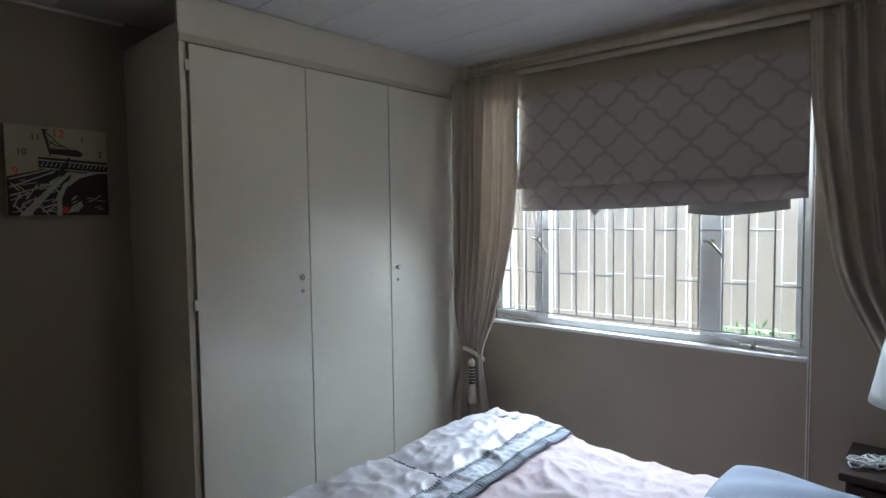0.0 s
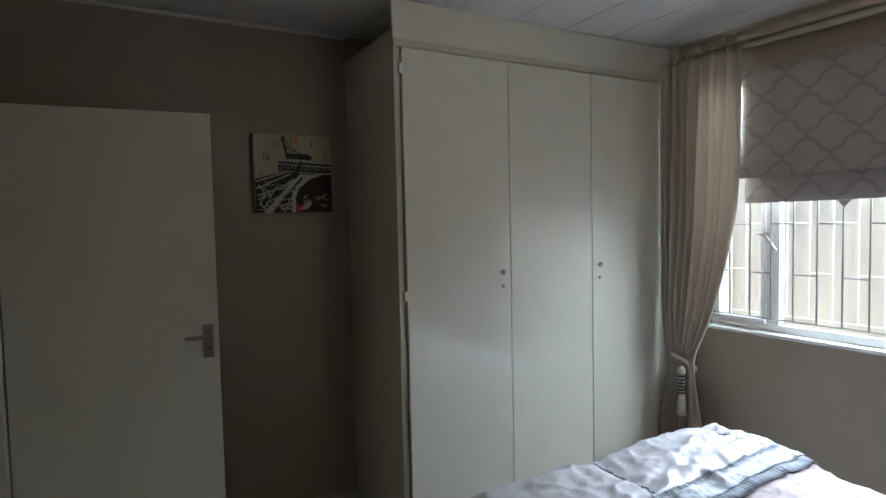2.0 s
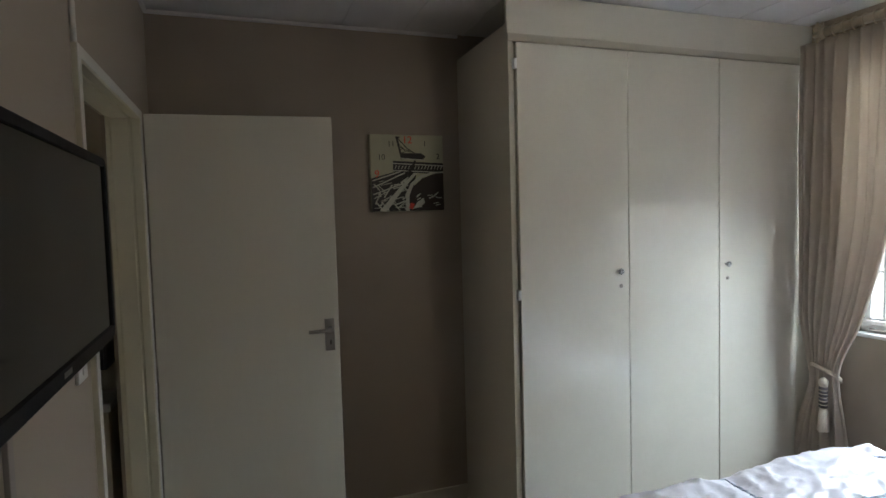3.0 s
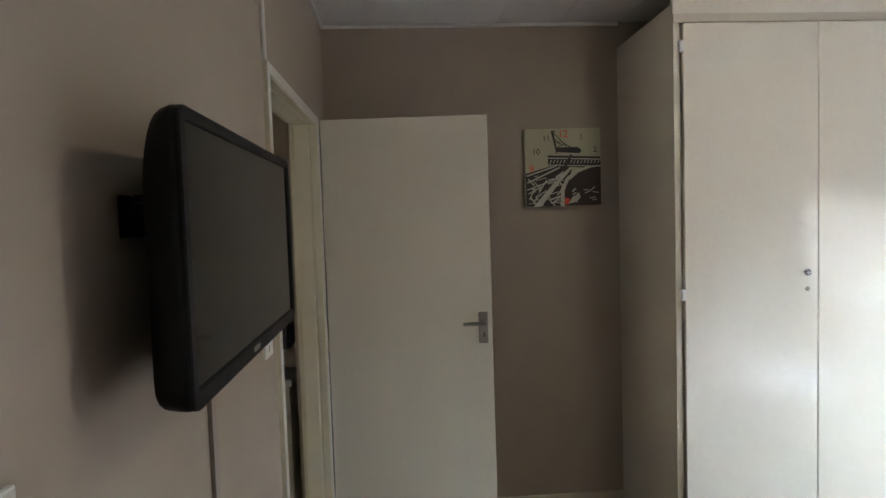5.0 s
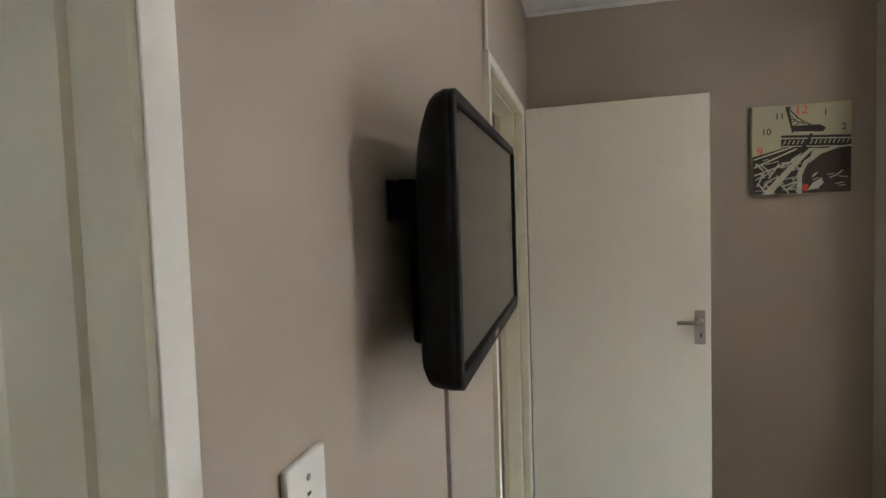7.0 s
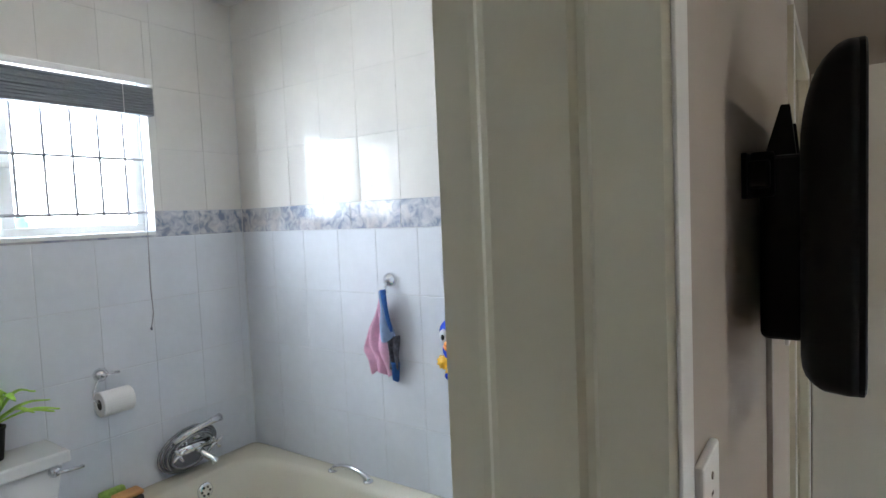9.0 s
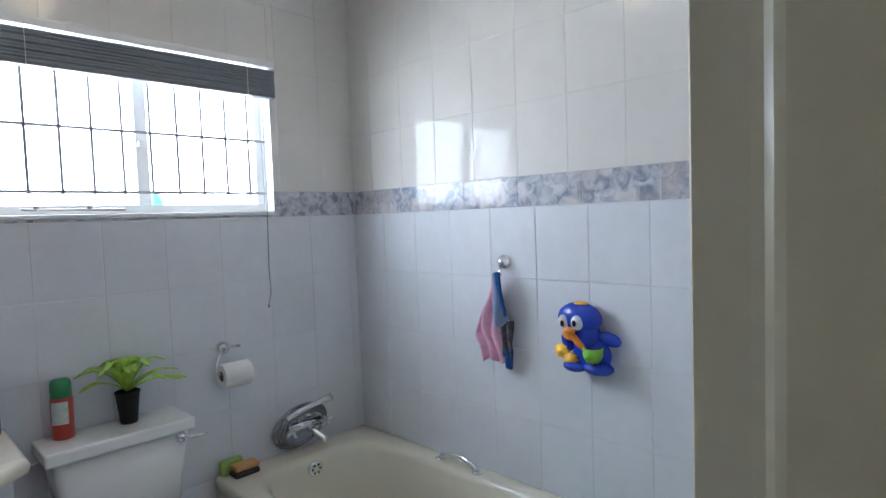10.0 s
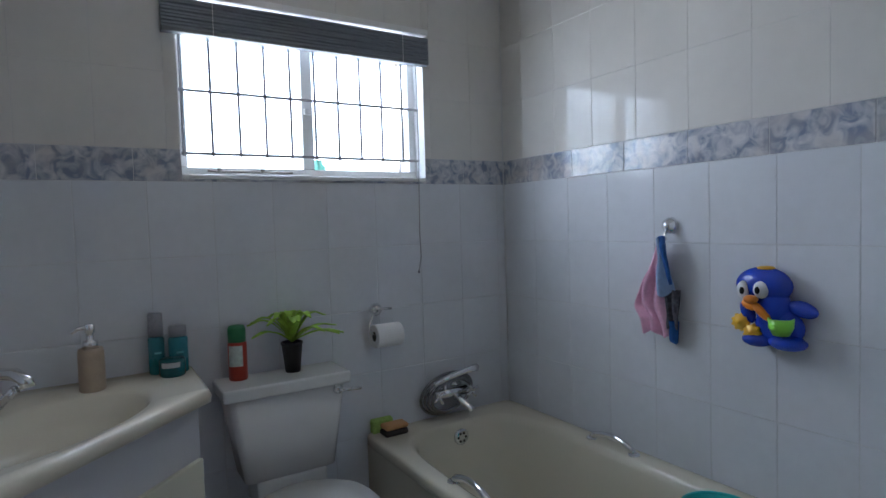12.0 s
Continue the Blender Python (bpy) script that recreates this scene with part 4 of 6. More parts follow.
# ---- switches, socket and cable runs on the television wall ----
sw = thing("light_switch", (0.0, 0.729, 1.275), "white vertical light switch plate with one rocker", "light switch")
part("plate", box(0.0, 0.689, 1.209, 0.0085, 0.763, 1.3290, 0.003), SWITCH, sw)
part("rocker", box(0.0085, 0.712, 1.238, 0.0125, 0.740, 1.2830, 0.0015), SWITCH, sw)
for z in (1.309, 1.225):
    part("screw", lathe([(0.0035, 0), (0.0035, 0.001)], (0.0085, 0.726, z), "x", 10), BRUSHED, sw)
part("print_bar", box(0.0085, 0.723, 1.291, 0.0088, 0.730, 1.2945), GAP, sw)
so = thing("wall_socket", (0.0, 1.71, 1.24), "small white wall socket below the television", "socket")
part("plate", box(0.0, 1.675, 1.215, 0.009, 1.75, 1.262, 0.003), SWITCH, so)
part("button", box(0.009, 1.705, 1.23, 0.012, 1.72, 1.247, 0.001), SWITCH, so)
tagged(link("cable_trunking", box(0.0, 1.272, 0.0, 0.009, 1.294, 1.36, 0.0015), surface("grey_trunking", (0.30, 0.265, 0.23), 0.5, bump=0.05)), "narrow grey cable trunking running down the wall", "trunking", kind="structure")
tagged(link("conduit", tube([(0.007, 1.815, 2.0), (0.006, 1.818, 2.25), (0.007, 1.815, CEIL)], 0.0065, 10), ARCH_PAINT, True), "thin white conduit from door frame to ceiling", "conduit", kind="structure")

# ---- ceiling lamp of the bedroom ----
DOME = glow("warm_lit_dome", (1.0, 0.86, 0.68), 4.2)
cl1 = thing("ceiling_light", (1.75, 1.25, CEIL), "round lit warm glass ceiling lamp in the bedroom", "ceiling light", "ceiling lights")
part("base", lathe([(0.12, 0.0), (0.12, -0.02), (0.1, -0.025)], (1.75, 1.25, CEIL), seg=24), STEEL_WHITE, cl1)
part("dome", lathe([(0.11, -0.025), (0.105, -0.05), (0.075, -0.08), (0.02, -0.095)], (1.75, 1.25, CEIL), seg=24), DOME, cl1, "glowing warm glass", True)

# ---- outside the bedroom window ----
gw = thing("garden_wall", (5.2, 1.5, -0.15), "beige plastered boundary wall outside the bedroom window", "boundary wall", kind="structure")
part("wall", box(5.2, -9, -0.2, 5.4, 10, 1.95), PLASTER, gw)
y = -8.5
while y < 9.5:
    part("pilaster", box(5.13, y, -0.2, 5.2, y + 0.12, 1.95, 0.006), PLASTER, gw)
    y += 1.7
part("coping", box(5.12, -9, 1.95, 5.48, 10, 2.01, 0.01), PLASTER, gw)
LEAF = surface("leaf_green", (0.09, 0.20, 0.06), 0.5, var=0.4, scale=14, bump=0.2)
rnd = random.Random(9)
shrub = bmesh.new()
for k in range(420):
    c = Vector((4.85 + rnd.uniform(-0.2, 0.2), rnd.uniform(0.7, 1.4), 0.32 + 0.45 * rnd.random() ** 1.5))
    d = Vector((rnd.uniform(-1, 1), rnd.uniform(-1, 1), rnd.uniform(0.1, 1))).normalized()
    s = d.orthogonal().normalized() * 0.016
    vs = [shrub.verts.new(c + q) for q in (-d * 0.035, s, d * 0.05, -s)]
    shrub.faces.new(vs)
sh = thing("shrub", (4.85, 1.05, -0.15), "low green leafy shrub at the foot of the garden wall", "shrub")
part("leaves", shrub, LEAF, sh)
for k in range(7):
    part("stem", tube([(4.85 + 0.03 * k - 0.09, 0.75 + 0.1 * k, -0.16), (4.85, 0.75 + 0.1 * k, 0.25), (4.83 + 0.02 * k, 0.72 + 0.11 * k, 0.6)], [0.012, 0.008, 0.004], 6), DARK_WOOD, sh)
# Added roof, out of view; its eaves keep direct sun out of the rooms.
roof = box(-2.5, -2.5, 2.62, 3.6, 5.0, 2.75)
solid("roof", roof, surface("roof_slab", (0.3, 0.28, 0.26), 0.9, bump=0.1), "unseen roof slab with overhanging eaves, added to block sun and sky", "roof")

# ---- bathroom structure ----
BWY0, BWY1, BWZ0, BWZ1 = 0.509, 1.442, 1.523, 2.12
solid("bathroom_floor", box(BX - 0.1, BBACK - 0.1, -0.12, -0.058, BY + 0.02, 0.001), surface("grey_floor_tile", (0.42, 0.42, 0.42), 0.3, var=0.08, scale=4, bump=0.05), "grey tiled bathroom floor", "floor")
solid("bathroom_ceiling", box(BX - 0.1, BBACK - 0.1, BCEIL, -WT, BY + 0.02, BCEIL + 0.04), WHITE_PAINT, "plain white bathroom ceiling", "ceiling")
bm = bmesh.new()
for y0, y1, z0, z1 in ((BBACK - 0.2, BWY0, -0.1, BCEIL + 0.05), (BWY1, BY + 0.12, -0.1, BCEIL + 0.05), (BWY0, BWY1, -0.1, BWZ0), (BWY0, BWY1, BWZ1, BCEIL + 0.05)):
    box(BX - 0.22, y0, z0, BX - 0.0016, y1, z1, bm=bm)
wall_w = solid("wall_bath_window", bm, GROUT, "tiled bathroom wall with a high window", "wall")
wall_r = solid("wall_bath_side", box(BX - 0.001, BY + 0.0016, -0.1, -WT, 1.97, BCEIL + 0.05), GROUT, "tiled bathroom wall along the bath", "wall")
solid("wall_bath_back", box(BX - 0.1, BBACK - 0.15, -0.1, -WT, BBACK, BCEIL + 0.05), TILE, "plain tiled bathroom wall behind the basin", "wall")
solid("wall_bath_door", box(-WT - 0.008, 0.585, 0.0, -WT, BY, BCEIL), TILE, "plain tiled face beside the bathroom door", "wall")
solid("window_sill_bath", box(BX - 0.215, BWY0 + 0.001, BWZ0 - 0.014, BX + 0.004, BWY1 - 0.001, BWZ0 + 0.002, 0.003), CERAMIC, "white tiled bathroom window sill", "window sill")

# ---- bathroom window ----
bw = thing("window_2", (BX - 0.1, 0.975, BWZ0), "white steel bathroom window with a centre mullion", "window", kind="structure")
for a in ((BWY0, BWY0 + 0.03), (BWY1 - 0.03, BWY1), (0.95, 0.993)):
    part("mullion", box(BX - 0.11, a[0], BWZ0 + 0.034, BX - 0.08, a[1], BWZ1 - 0.03, 0.003), STEEL_WHITE, bw)
part("bottom_rail", box(BX - 0.11, BWY0, BWZ0 + 0.003, BX - 0.08, BWY1, BWZ0 + 0.034, 0.003), STEEL_WHITE, bw)
part("top_rail", box(BX - 0.11, BWY0, BWZ1 - 0.03, BX - 0.08, BWY1, BWZ1, 0.003), STEEL_WHITE, bw)
for a, b in ((BWY0 + 0.028, 0.952), (0.991, BWY1 - 0.028)):
    p = part("pane", box(BX - 0.097, a, BWZ0 + 0.03, BX - 0.094, b, BWZ1 - 0.028), PANE, bw)
    p.visible_shadow = False
part("stay", tube([(BX - 0.07, 0.60, BWZ0 + 0.022), (BX - 0.065, 0.62, BWZ0 + 0.02), (BX - 0.065, 0.90, BWZ0 + 0.018)], 0.004, 8), BRUSHED, bw)
part("stay_peg", lathe([(0.008, 0), (0.008, 0.015)], (BX - 0.067, 0.64, BWZ0 + 0.016), seg=10), BRUSHED, bw)
part("stay_peg", lathe([(0.008, 0), (0.008, 0.015)], (BX - 0.067, 0.79, BWZ0 + 0.016), seg=10), BRUSHED, bw)
ct = part("catch", box(BX - 0.08, 0.955, 1.765, BX - 0.06, 0.985, 1.785, 0.003), STEEL_WHITE, bw)

gb = thing("burglar_bars", (BX - 0.04, 0.975, BWZ0), "thin dark burglar bars in the bathroom window", "window guard")
BARD = surface("dark_bar", (0.30, 0.30, 0.30), 0.5, bump=0)
GX = BX - 0.045
for z in (1.6, 1.813, 2.03):
    part("rail", tube([(GX, BWY0 + 0.004, z), (GX, BWY1 - 0.004, z)], 0.0055, 6), BARD, gb)
for k in range(10):
    y = 0.524 + 0.0932 * k
    part("upright", tube([(GX, y, 1.6), (GX, y, 2.11)], 0.0052, 6), BARD, gb)
    for z in (1.6, 1.813):
        part("joint", lathe([(0.004, -0.009), (0.0085, -0.004), (0.0085, 0.004), (0.004, 0.009)], (GX, y, z), seg=8), BARD, gb, smooth=True)
bt = thing("bottle", (BX - 0.13, 1.02, BWZ0), "pale green plastic bottle on the outer window sill", "bottle")
part("body", lathe([(0.03, 0), (0.032, 0.01), (0.032, 0.05), (0.02, 0.06), (0.02, 0.075)], (BX - 0.14, 1.025, BWZ0 + 0.002), seg=18), surface("pale_green_plastic", (0.25, 0.6, 0.5), 0.4, bump=0, trans=0.3), bt, smooth=True)

vb = thing("venetian_blind", (BX + 0.03, 0.955, 1.98), "grey venetian blind pulled up above the window", "blind")
SLAT = surface("grey_blind_slat", (0.21, 0.23, 0.26), 0.4, var=0.04, bump=0.02)
part("headrail", box(BX + 0.006, 0.462, 2.098, BX + 0.044, 1.448, 2.122, 0.003), STEEL_WHITE, vb, "white headrail")
for k in range(9):
    z = 1.998 + 0.0112 * k
    part("slat", thicken(sheet(lambda u, v, z=z: (BX + 0.008 + 0.034 * v, 0.464 + 0.982 * u, z - 0.004 * (1 - (2 * v - 1) ** 2) + 0.0015 * math.sin(u * 7 + z * 300)), 6, 4), 0.0085), SLAT, vb)
part("bottom_rail", box(BX + 0.007, 0.463, 1.978, BX + 0.043, 1.447, 1.995, 0.003), surface("dark_blind_rail", (0.16, 0.17, 0.19), 0.4, bump=0), vb, "dark bottom rail")
for y in (0.62, 1.33):
    part("ladder_cord", tube([(BX + 0.045, y, 1.98), (BX + 0.046, y, 2.1)], 0.0012, 5), STEEL_WHITE, vb)
cord = [(BX + 0.03, 1.392, 2.1), (BX + 0.03, 1.394, 1.6), (BX + 0.022, 1.392, 1.3), (BX + 0.02, 1.397, 1.2), (BX + 0.02, 1.389, 1.16), (BX + 0.02, 1.385, 1.145)]
part("pull_cord", tube(cord, 0.0022, 6), surface("grey_cord", (0.35, 0.35, 0.36), 0.6, bump=0), vb, "thin grey pull cord")
part("cord_bead", lathe([(0.001, 0), (0.005, -0.006), (0.004, -0.014)], (BX + 0.02, 1.385, 1.147), seg=10), SLAT, vb, smooth=True)

# ---- bath ----
RIM = 0.515
TX0, TX1, TYF = BX + 0.001, -0.43, 1.122
tub = thing("bathtub", ((TX0 + TX1) / 2, 1.48, 0), "ivory built-in bathtub with chrome grips", "bathtub")


def oval(cx, cy, a, b, n, t):
    c, s = math.cos(t), math.sin(t)
    return cx + a * math.copysign(abs(c) ** (2 / n), c), cy + b * math.copysign(abs(s) ** (2 / n), s)


ocx, oa = (TX0 + TX1) / 2, (TX1 - TX0) / 2
ocy, ob_ = (TYF + BY - 0.001) / 2, (BY - 0.001 - TYF) / 2
icx, icy = -1.285, 1.478
RINGS = [(ocx, ocy, oa - 0.004, ob_ - 0.004, 40, RIM - 0.045), (ocx, ocy, oa - 0.001, ob_ - 0.001, 40, RIM - 0.04), (ocx, ocy, oa, ob_, 40, RIM - 0.012), (ocx, ocy, oa - 0.004, ob_ - 0.004, 36, RIM - 0.003), (ocx, ocy, oa - 0.012, ob_ - 0.012, 30, RIM), (icx, icy, 0.775, 0.302, 5.5, RIM), (icx, icy, 0.762, 0.29, 5, RIM - 0.006), (icx, icy, 0.75, 0.28, 4.6, RIM - 0.03), (icx, icy, 0.725, 0.262, 4.4, RIM - 0.15), (icx, icy, 0.69, 0.24, 4.2, RIM - 0.28), (icx, icy, 0.64, 0.21, 4, RIM - 0.345), (icx, icy, 0.5, 0.14, 3.5, RIM - 0.365), (icx, icy, 0.02, 0.01, 3, RIM - 0.368)]
NT = 144
bm = bmesh.new()
grid = []
for cx, cy, a, b, n, z in RINGS:
    grid.append([bm.verts.new((*oval(cx, cy, a, b, n, 2 * math.pi * (k + 0.5) / NT), z)) for k in range(NT)])
for p, q in zip(grid, grid[1:]):
    for k in range(NT):
        bm.faces.new((p[k], p[(k + 1) % NT], q[(k + 1) % NT], q[k]))
bm.faces.new(grid[-1])
part("shell", bm, IVORY, tub, smooth=True)
part("front_panel", box(TX0, TYF + 0.012, 0.0, TX1, TYF + 0.03, RIM - 0.035, 0.002), IVORY, tub)
part("end_panel", box(TX1 - 0.03, TYF + 0.031, 0.0, TX1 - 0.012, BY - 0.002, RIM - 0.035), IVORY, tub)
of = part("overflow", lathe([(0.034, -0.002), (0.034, 0.004), (0.028, 0.008), (0.012, 0.008)], (-2.026, 1.49, 0.458), "x", 22), CHROME, tub, "round chrome overflow", True)
for k in range(6):
    a = k * math.pi / 3
    part("slot", lathe([(0.0055, 0), (0.0055, 0.0015)], (-2.0185, 1.49 + 0.018 * math.cos(a), 0.458 + 0.018 * math.sin(a)), "x", 8), GAP, of)
for y in (1.795, 1.178):
    g = part("grip", tube([(-1.6 + 0.195 * u, y, RIM + 0.002 + 0.034 * math.sin(math.pi * min(1, max(0, u))) ** 0.55) for u in [i / 14 for i in range(15)]], [0.013 - 0.003 * math.sin(math.pi * i / 14) for i in range(15)], 12), CHROME, tub, "arched chrome grip", True)
    for u in (-1.6, -1.405):
        part("foot", lathe([(0.02, -0.004), (0.02, 0.005), (0.013, 0.009)], (u, y, RIM), seg=14), CHROME, g, smooth=True)

mx = thing("bath_mixer", (BX, 1.506, 0.614), "chrome bath mixer with hand shower and coiled hose", "mixer tap")
my, mz = 1.5, 0.622
part("body", tube([(BX + 0.055, my - 0.075, mz), (BX + 0.055, my + 0.075, mz)], 0.021, 16), CHROME, mx, smooth=True)
for s in (-1, 1):
    part("inlet", lathe([(0.03, 0.0), (0.03, 0.006), (0.014, 0.016), (0.013, 0.05)], (BX, my + s * 0.06, mz), "x", 18), CHROME, mx, smooth=True)
    hd = part("handle", tube([(BX + 0.06, my + s * 0.07, mz), (BX + 0.095, my + s * 0.082, mz)], [0.014, 0.012], 12), CHROME, mx, smooth=True)
    for a in range(4):
        an = a * math.pi / 2 + 0.5
        part("spoke", tube([(BX + 0.095, my + s * 0.082, mz), (BX + 0.097, my + s * 0.082 + 0.03 * math.cos(an), mz + 0.03 * math.sin(an))], [0.007, 0.006], 8), CHROME, hd, smooth=True)
part("spout", tube([(BX + 0.055, my + 0.015, mz - 0.01), (BX + 0.09, my + 0.03, mz - 0.035), (BX + 0.125, my + 0.045, mz - 0.052), (BX + 0.14, my + 0.05, mz - 0.068)], [0.016, 0.015, 0.014, 0.016], 12), CHROME, mx, smooth=True)
part("cradle", tube([(BX + 0.055, my - 0.03, mz + 0.01), (BX + 0.06, my - 0.03, mz + 0.06), (BX + 0.07, my - 0.03, mz + 0.07)], 0.009, 10), CHROME, mx, smooth=True)
part("hand_shower", tube([(BX + 0.075, my - 0.09, mz + 0.05), (BX + 0.078, my - 0.02, mz + 0.072), (BX + 0.08, my + 0.07, mz + 0.088), (BX + 0.083, my + 0.12, mz + 0.094)], [0.01, 0.012, 0.013, 0.017], 12), CHROME, mx, smooth=True)
HOSE = surface("flexible_steel_hose", (0.30, 0.30, 0.32), 0.22, 1.0, var=0.25, scale=60, fine=400, bump=0.4)
for k, (r1, r2) in enumerate(((0.128, 0.082), (0.116, 0.074), (0.104, 0.066), (0.094, 0.06))):
    hose = [(BX + 0.03 + 0.012 * k, my - 0.005 + r1 * math.cos(a), mz - 0.008 + r2 * math.sin(a) + 0.02 * math.cos(a) * 0.8) for a in [2 * math.pi * i / 40 for i in range(41)]]
    part("hose", tube(hose, 0.0062, 8), HOSE, mx, smooth=True)

sp = thing("sponge", (-2.09, 1.205, RIM), "green sponge and orange scrubbing brush on the bath rim", "sponge")
part("brush", box(-2.115, 1.165, RIM, -2.055, 1.265, RIM + 0.022, 0.008, 3), surface("black_bristle", (0.05, 0.045, 0.04), 0.9, bump=0.5), sp)
part("brush_back", box(-2.12, 1.17, RIM + 0.0225, -2.06, 1.268, RIM + 0.042, 0.008, 3), surface("orange_plastic", (0.62, 0.32, 0.12), 0.5, bump=0.1), sp)
part("pad", box(-2.15, 1.14, RIM + 0.0005, -2.118, 1.23, RIM + 0.056, 0.008, 3), surface("green_sponge", (0.33, 0.50, 0.12), 0.95, var=0.2, scale=90, bump=0.6), sp)
BKX, BKY, BKR, BKZ, BKH = -1.0, 1.655, 0.1, 0.153, 0.382
bk = thing("bucket", (BKX, BKY, BKZ), "teal plastic bucket standing in the bath", "bucket")
TEAL = surface("teal_plastic", (0.02, 0.42, 0.42), 0.35, bump=0.02)
part("body", thicken(sheet(lambda u, v: (BKX + (BKR - 0.03 + 0.027 * v) * math.cos(2 * math.pi * u), BKY + (BKR - 0.03 + 0.027 * v) * math.sin(2 * math.pi * u), BKZ + BKH * v), 36, 6, loop=True), 0.003), TEAL, bk, smooth=True)
part("rim", tube([(BKX + BKR * math.cos(2 * math.pi * k / 36), BKY + BKR * math.sin(2 * math.pi * k / 36), BKZ + BKH) for k in range(37)], 0.006, 8), TEAL, bk, smooth=True)
part("bottom", lathe([(BKR - 0.032, 0), (BKR - 0.032, 0.004)], (BKX, BKY, BKZ), seg=30), TEAL, bk)

# ---- toilet ----
wc = thing("toilet", (-1.85, 0.785, 0), "white close-coupled toilet with a low cistern and closed lid", "toilet")
LZ = 0.825
part("cistern_lid", box(BX + 0.001, 0.568, LZ - 0.042, -1.975, 1.0, LZ, 0.008, 3), CERAMIC, wc, "white cistern lid")
cis = bmesh.new()
low = [(BX + 0.004, 0.63), (-1.995, 0.63), (-1.995, 0.94), (BX + 0.004, 0.94)]
topc = [(BX + 0.004, 0.585), (-1.99, 0.585), (-1.99, 0.985), (BX + 0.004, 0.985)]
va = [cis.verts.new((x, y, 0.50)) for x, y in low]
vb2 = [cis.verts.new((x, y, LZ - 0.043)) for x, y in topc]
cis.faces.new(va[::-1]), cis.faces.new(vb2)
for i in range(4):
    cis.faces.new((va[i], va[(i + 1) % 4], vb2[(i + 1) % 4], vb2[i]))
bmesh.ops.bevel(cis, geom=[e for e in cis.edges if abs(e.verts[0].co.z - e.verts[1].co.z) > 0.1], offset=0.025, segments=4, affect="EDGES", profile=0.5)
part("cistern", cis, CERAMIC, wc, "white tapered cistern", True)
lev = part("flush_lever", lathe([(0.018, 0), (0.018, 0.008), (0.011, 0.02)], (-1.99, 0.953, 0.765), "x", 16), CHROME, wc, "chrome flush lever", True)
part("lever_arm", tube([(-1.975, 0.953, 0.765), (-1.965, 0.97, 0.764), (-1.962, 1.03, 0.76)], [0.008, 0.0065, 0.005], 10), CHROME, lev, smooth=True)
part("bowl", lathe([(0.11, 0.0), (0.115, 0.05), (0.10, 0.16), (0.12, 0.27), (0.17, 0.39), (0.178, 0.434)], (-1.73, 0.785, 0), seg=32), CERAMIC, wc, smooth=True)
part("pan_back", box(-2.0, 0.665, 0.1, -1.78, 0.905, 0.434, 0.03, 4), CERAMIC, wc, smooth=True)
part("pan_shelf", box(BX + 0.02, 0.665, 0.40, -1.99, 0.905, 0.4995, 0.01, 3), CERAMIC, wc)
seat = bmesh.new()
for z0, z1, a, b in ((0.436, 0.454, 0.235, 0.188), (0.457, 0.475, 0.24, 0.192)):
    ring = [oval(-1.735, 0.785, a, b, 2.4, 2 * math.pi * k / 40) for k in range(40)]
    prism(ring, z0, z1, seat)
bmesh.ops.bevel(seat, geom=[e for e in seat.edges if abs(e.verts[0].co.z - e.verts[1].co.z) < 0.001], offset=0.006, segments=2, affect="EDGES", profile=0.5)
part("seat_and_lid", seat, CERAMIC, wc, "closed white seat lid", True)

can = thing("spray_can", (-2.11, 0.64, LZ), "red aerosol can with a green cap on the cistern", "spray can")
part("body", lathe([(0.028, 0), (0.031, 0.004), (0.031, 0.125), (0.026, 0.133)], (-2.11, 0.645, LZ), seg=24), surface("red_tin", (0.45, 0.05, 0.03), 0.3, var=0.1, bump=0.02), can, smooth=True)
part("cap", lathe([(0.029, 0.13), (0.0295, 0.175), (0.024, 0.185), (0.01, 0.187)], (-2.11, 0.645, LZ), seg=24), surface("green_cap", (0.03, 0.22, 0.08), 0.4, bump=0.02), can, "dark green cap", True)
lab = sheet(lambda u, v: (-2.11 + 0.0316 * math.cos(-1.25 + 1.6 * u), 0.645 + 0.0316 * math.sin(-1.25 + 1.6 * u), LZ + 0.05 + 0.07 * v), 10, 1)
part("label", lab, surface("pale_label", (0.55, 0.62, 0.58), 0.4, var=0.2, scale=60, bump=0), can, "pale label", True)

pp = thing("potted_plant", (-2.1, 0.83, LZ), "small artificial green plant in a black pot", "potted plant")
part("pot", lathe([(0.026, 0), (0.0365, 0.098), (0.039, 0.099), (0.039, 0.106), (0.034, 0.106), (0.03, 0.09)], (-2.1, 0.83, LZ), seg=26), surface("black_pot", (0.018, 0.017, 0.018), 0.5, bump=0.03), pp, smooth=True)
FERN = surface("bright_leaf", (0.42, 0.66, 0.08), 0.45, var=0.35, scale=40, bump=0.1, trans=0.25)
rnd = random.Random(21)
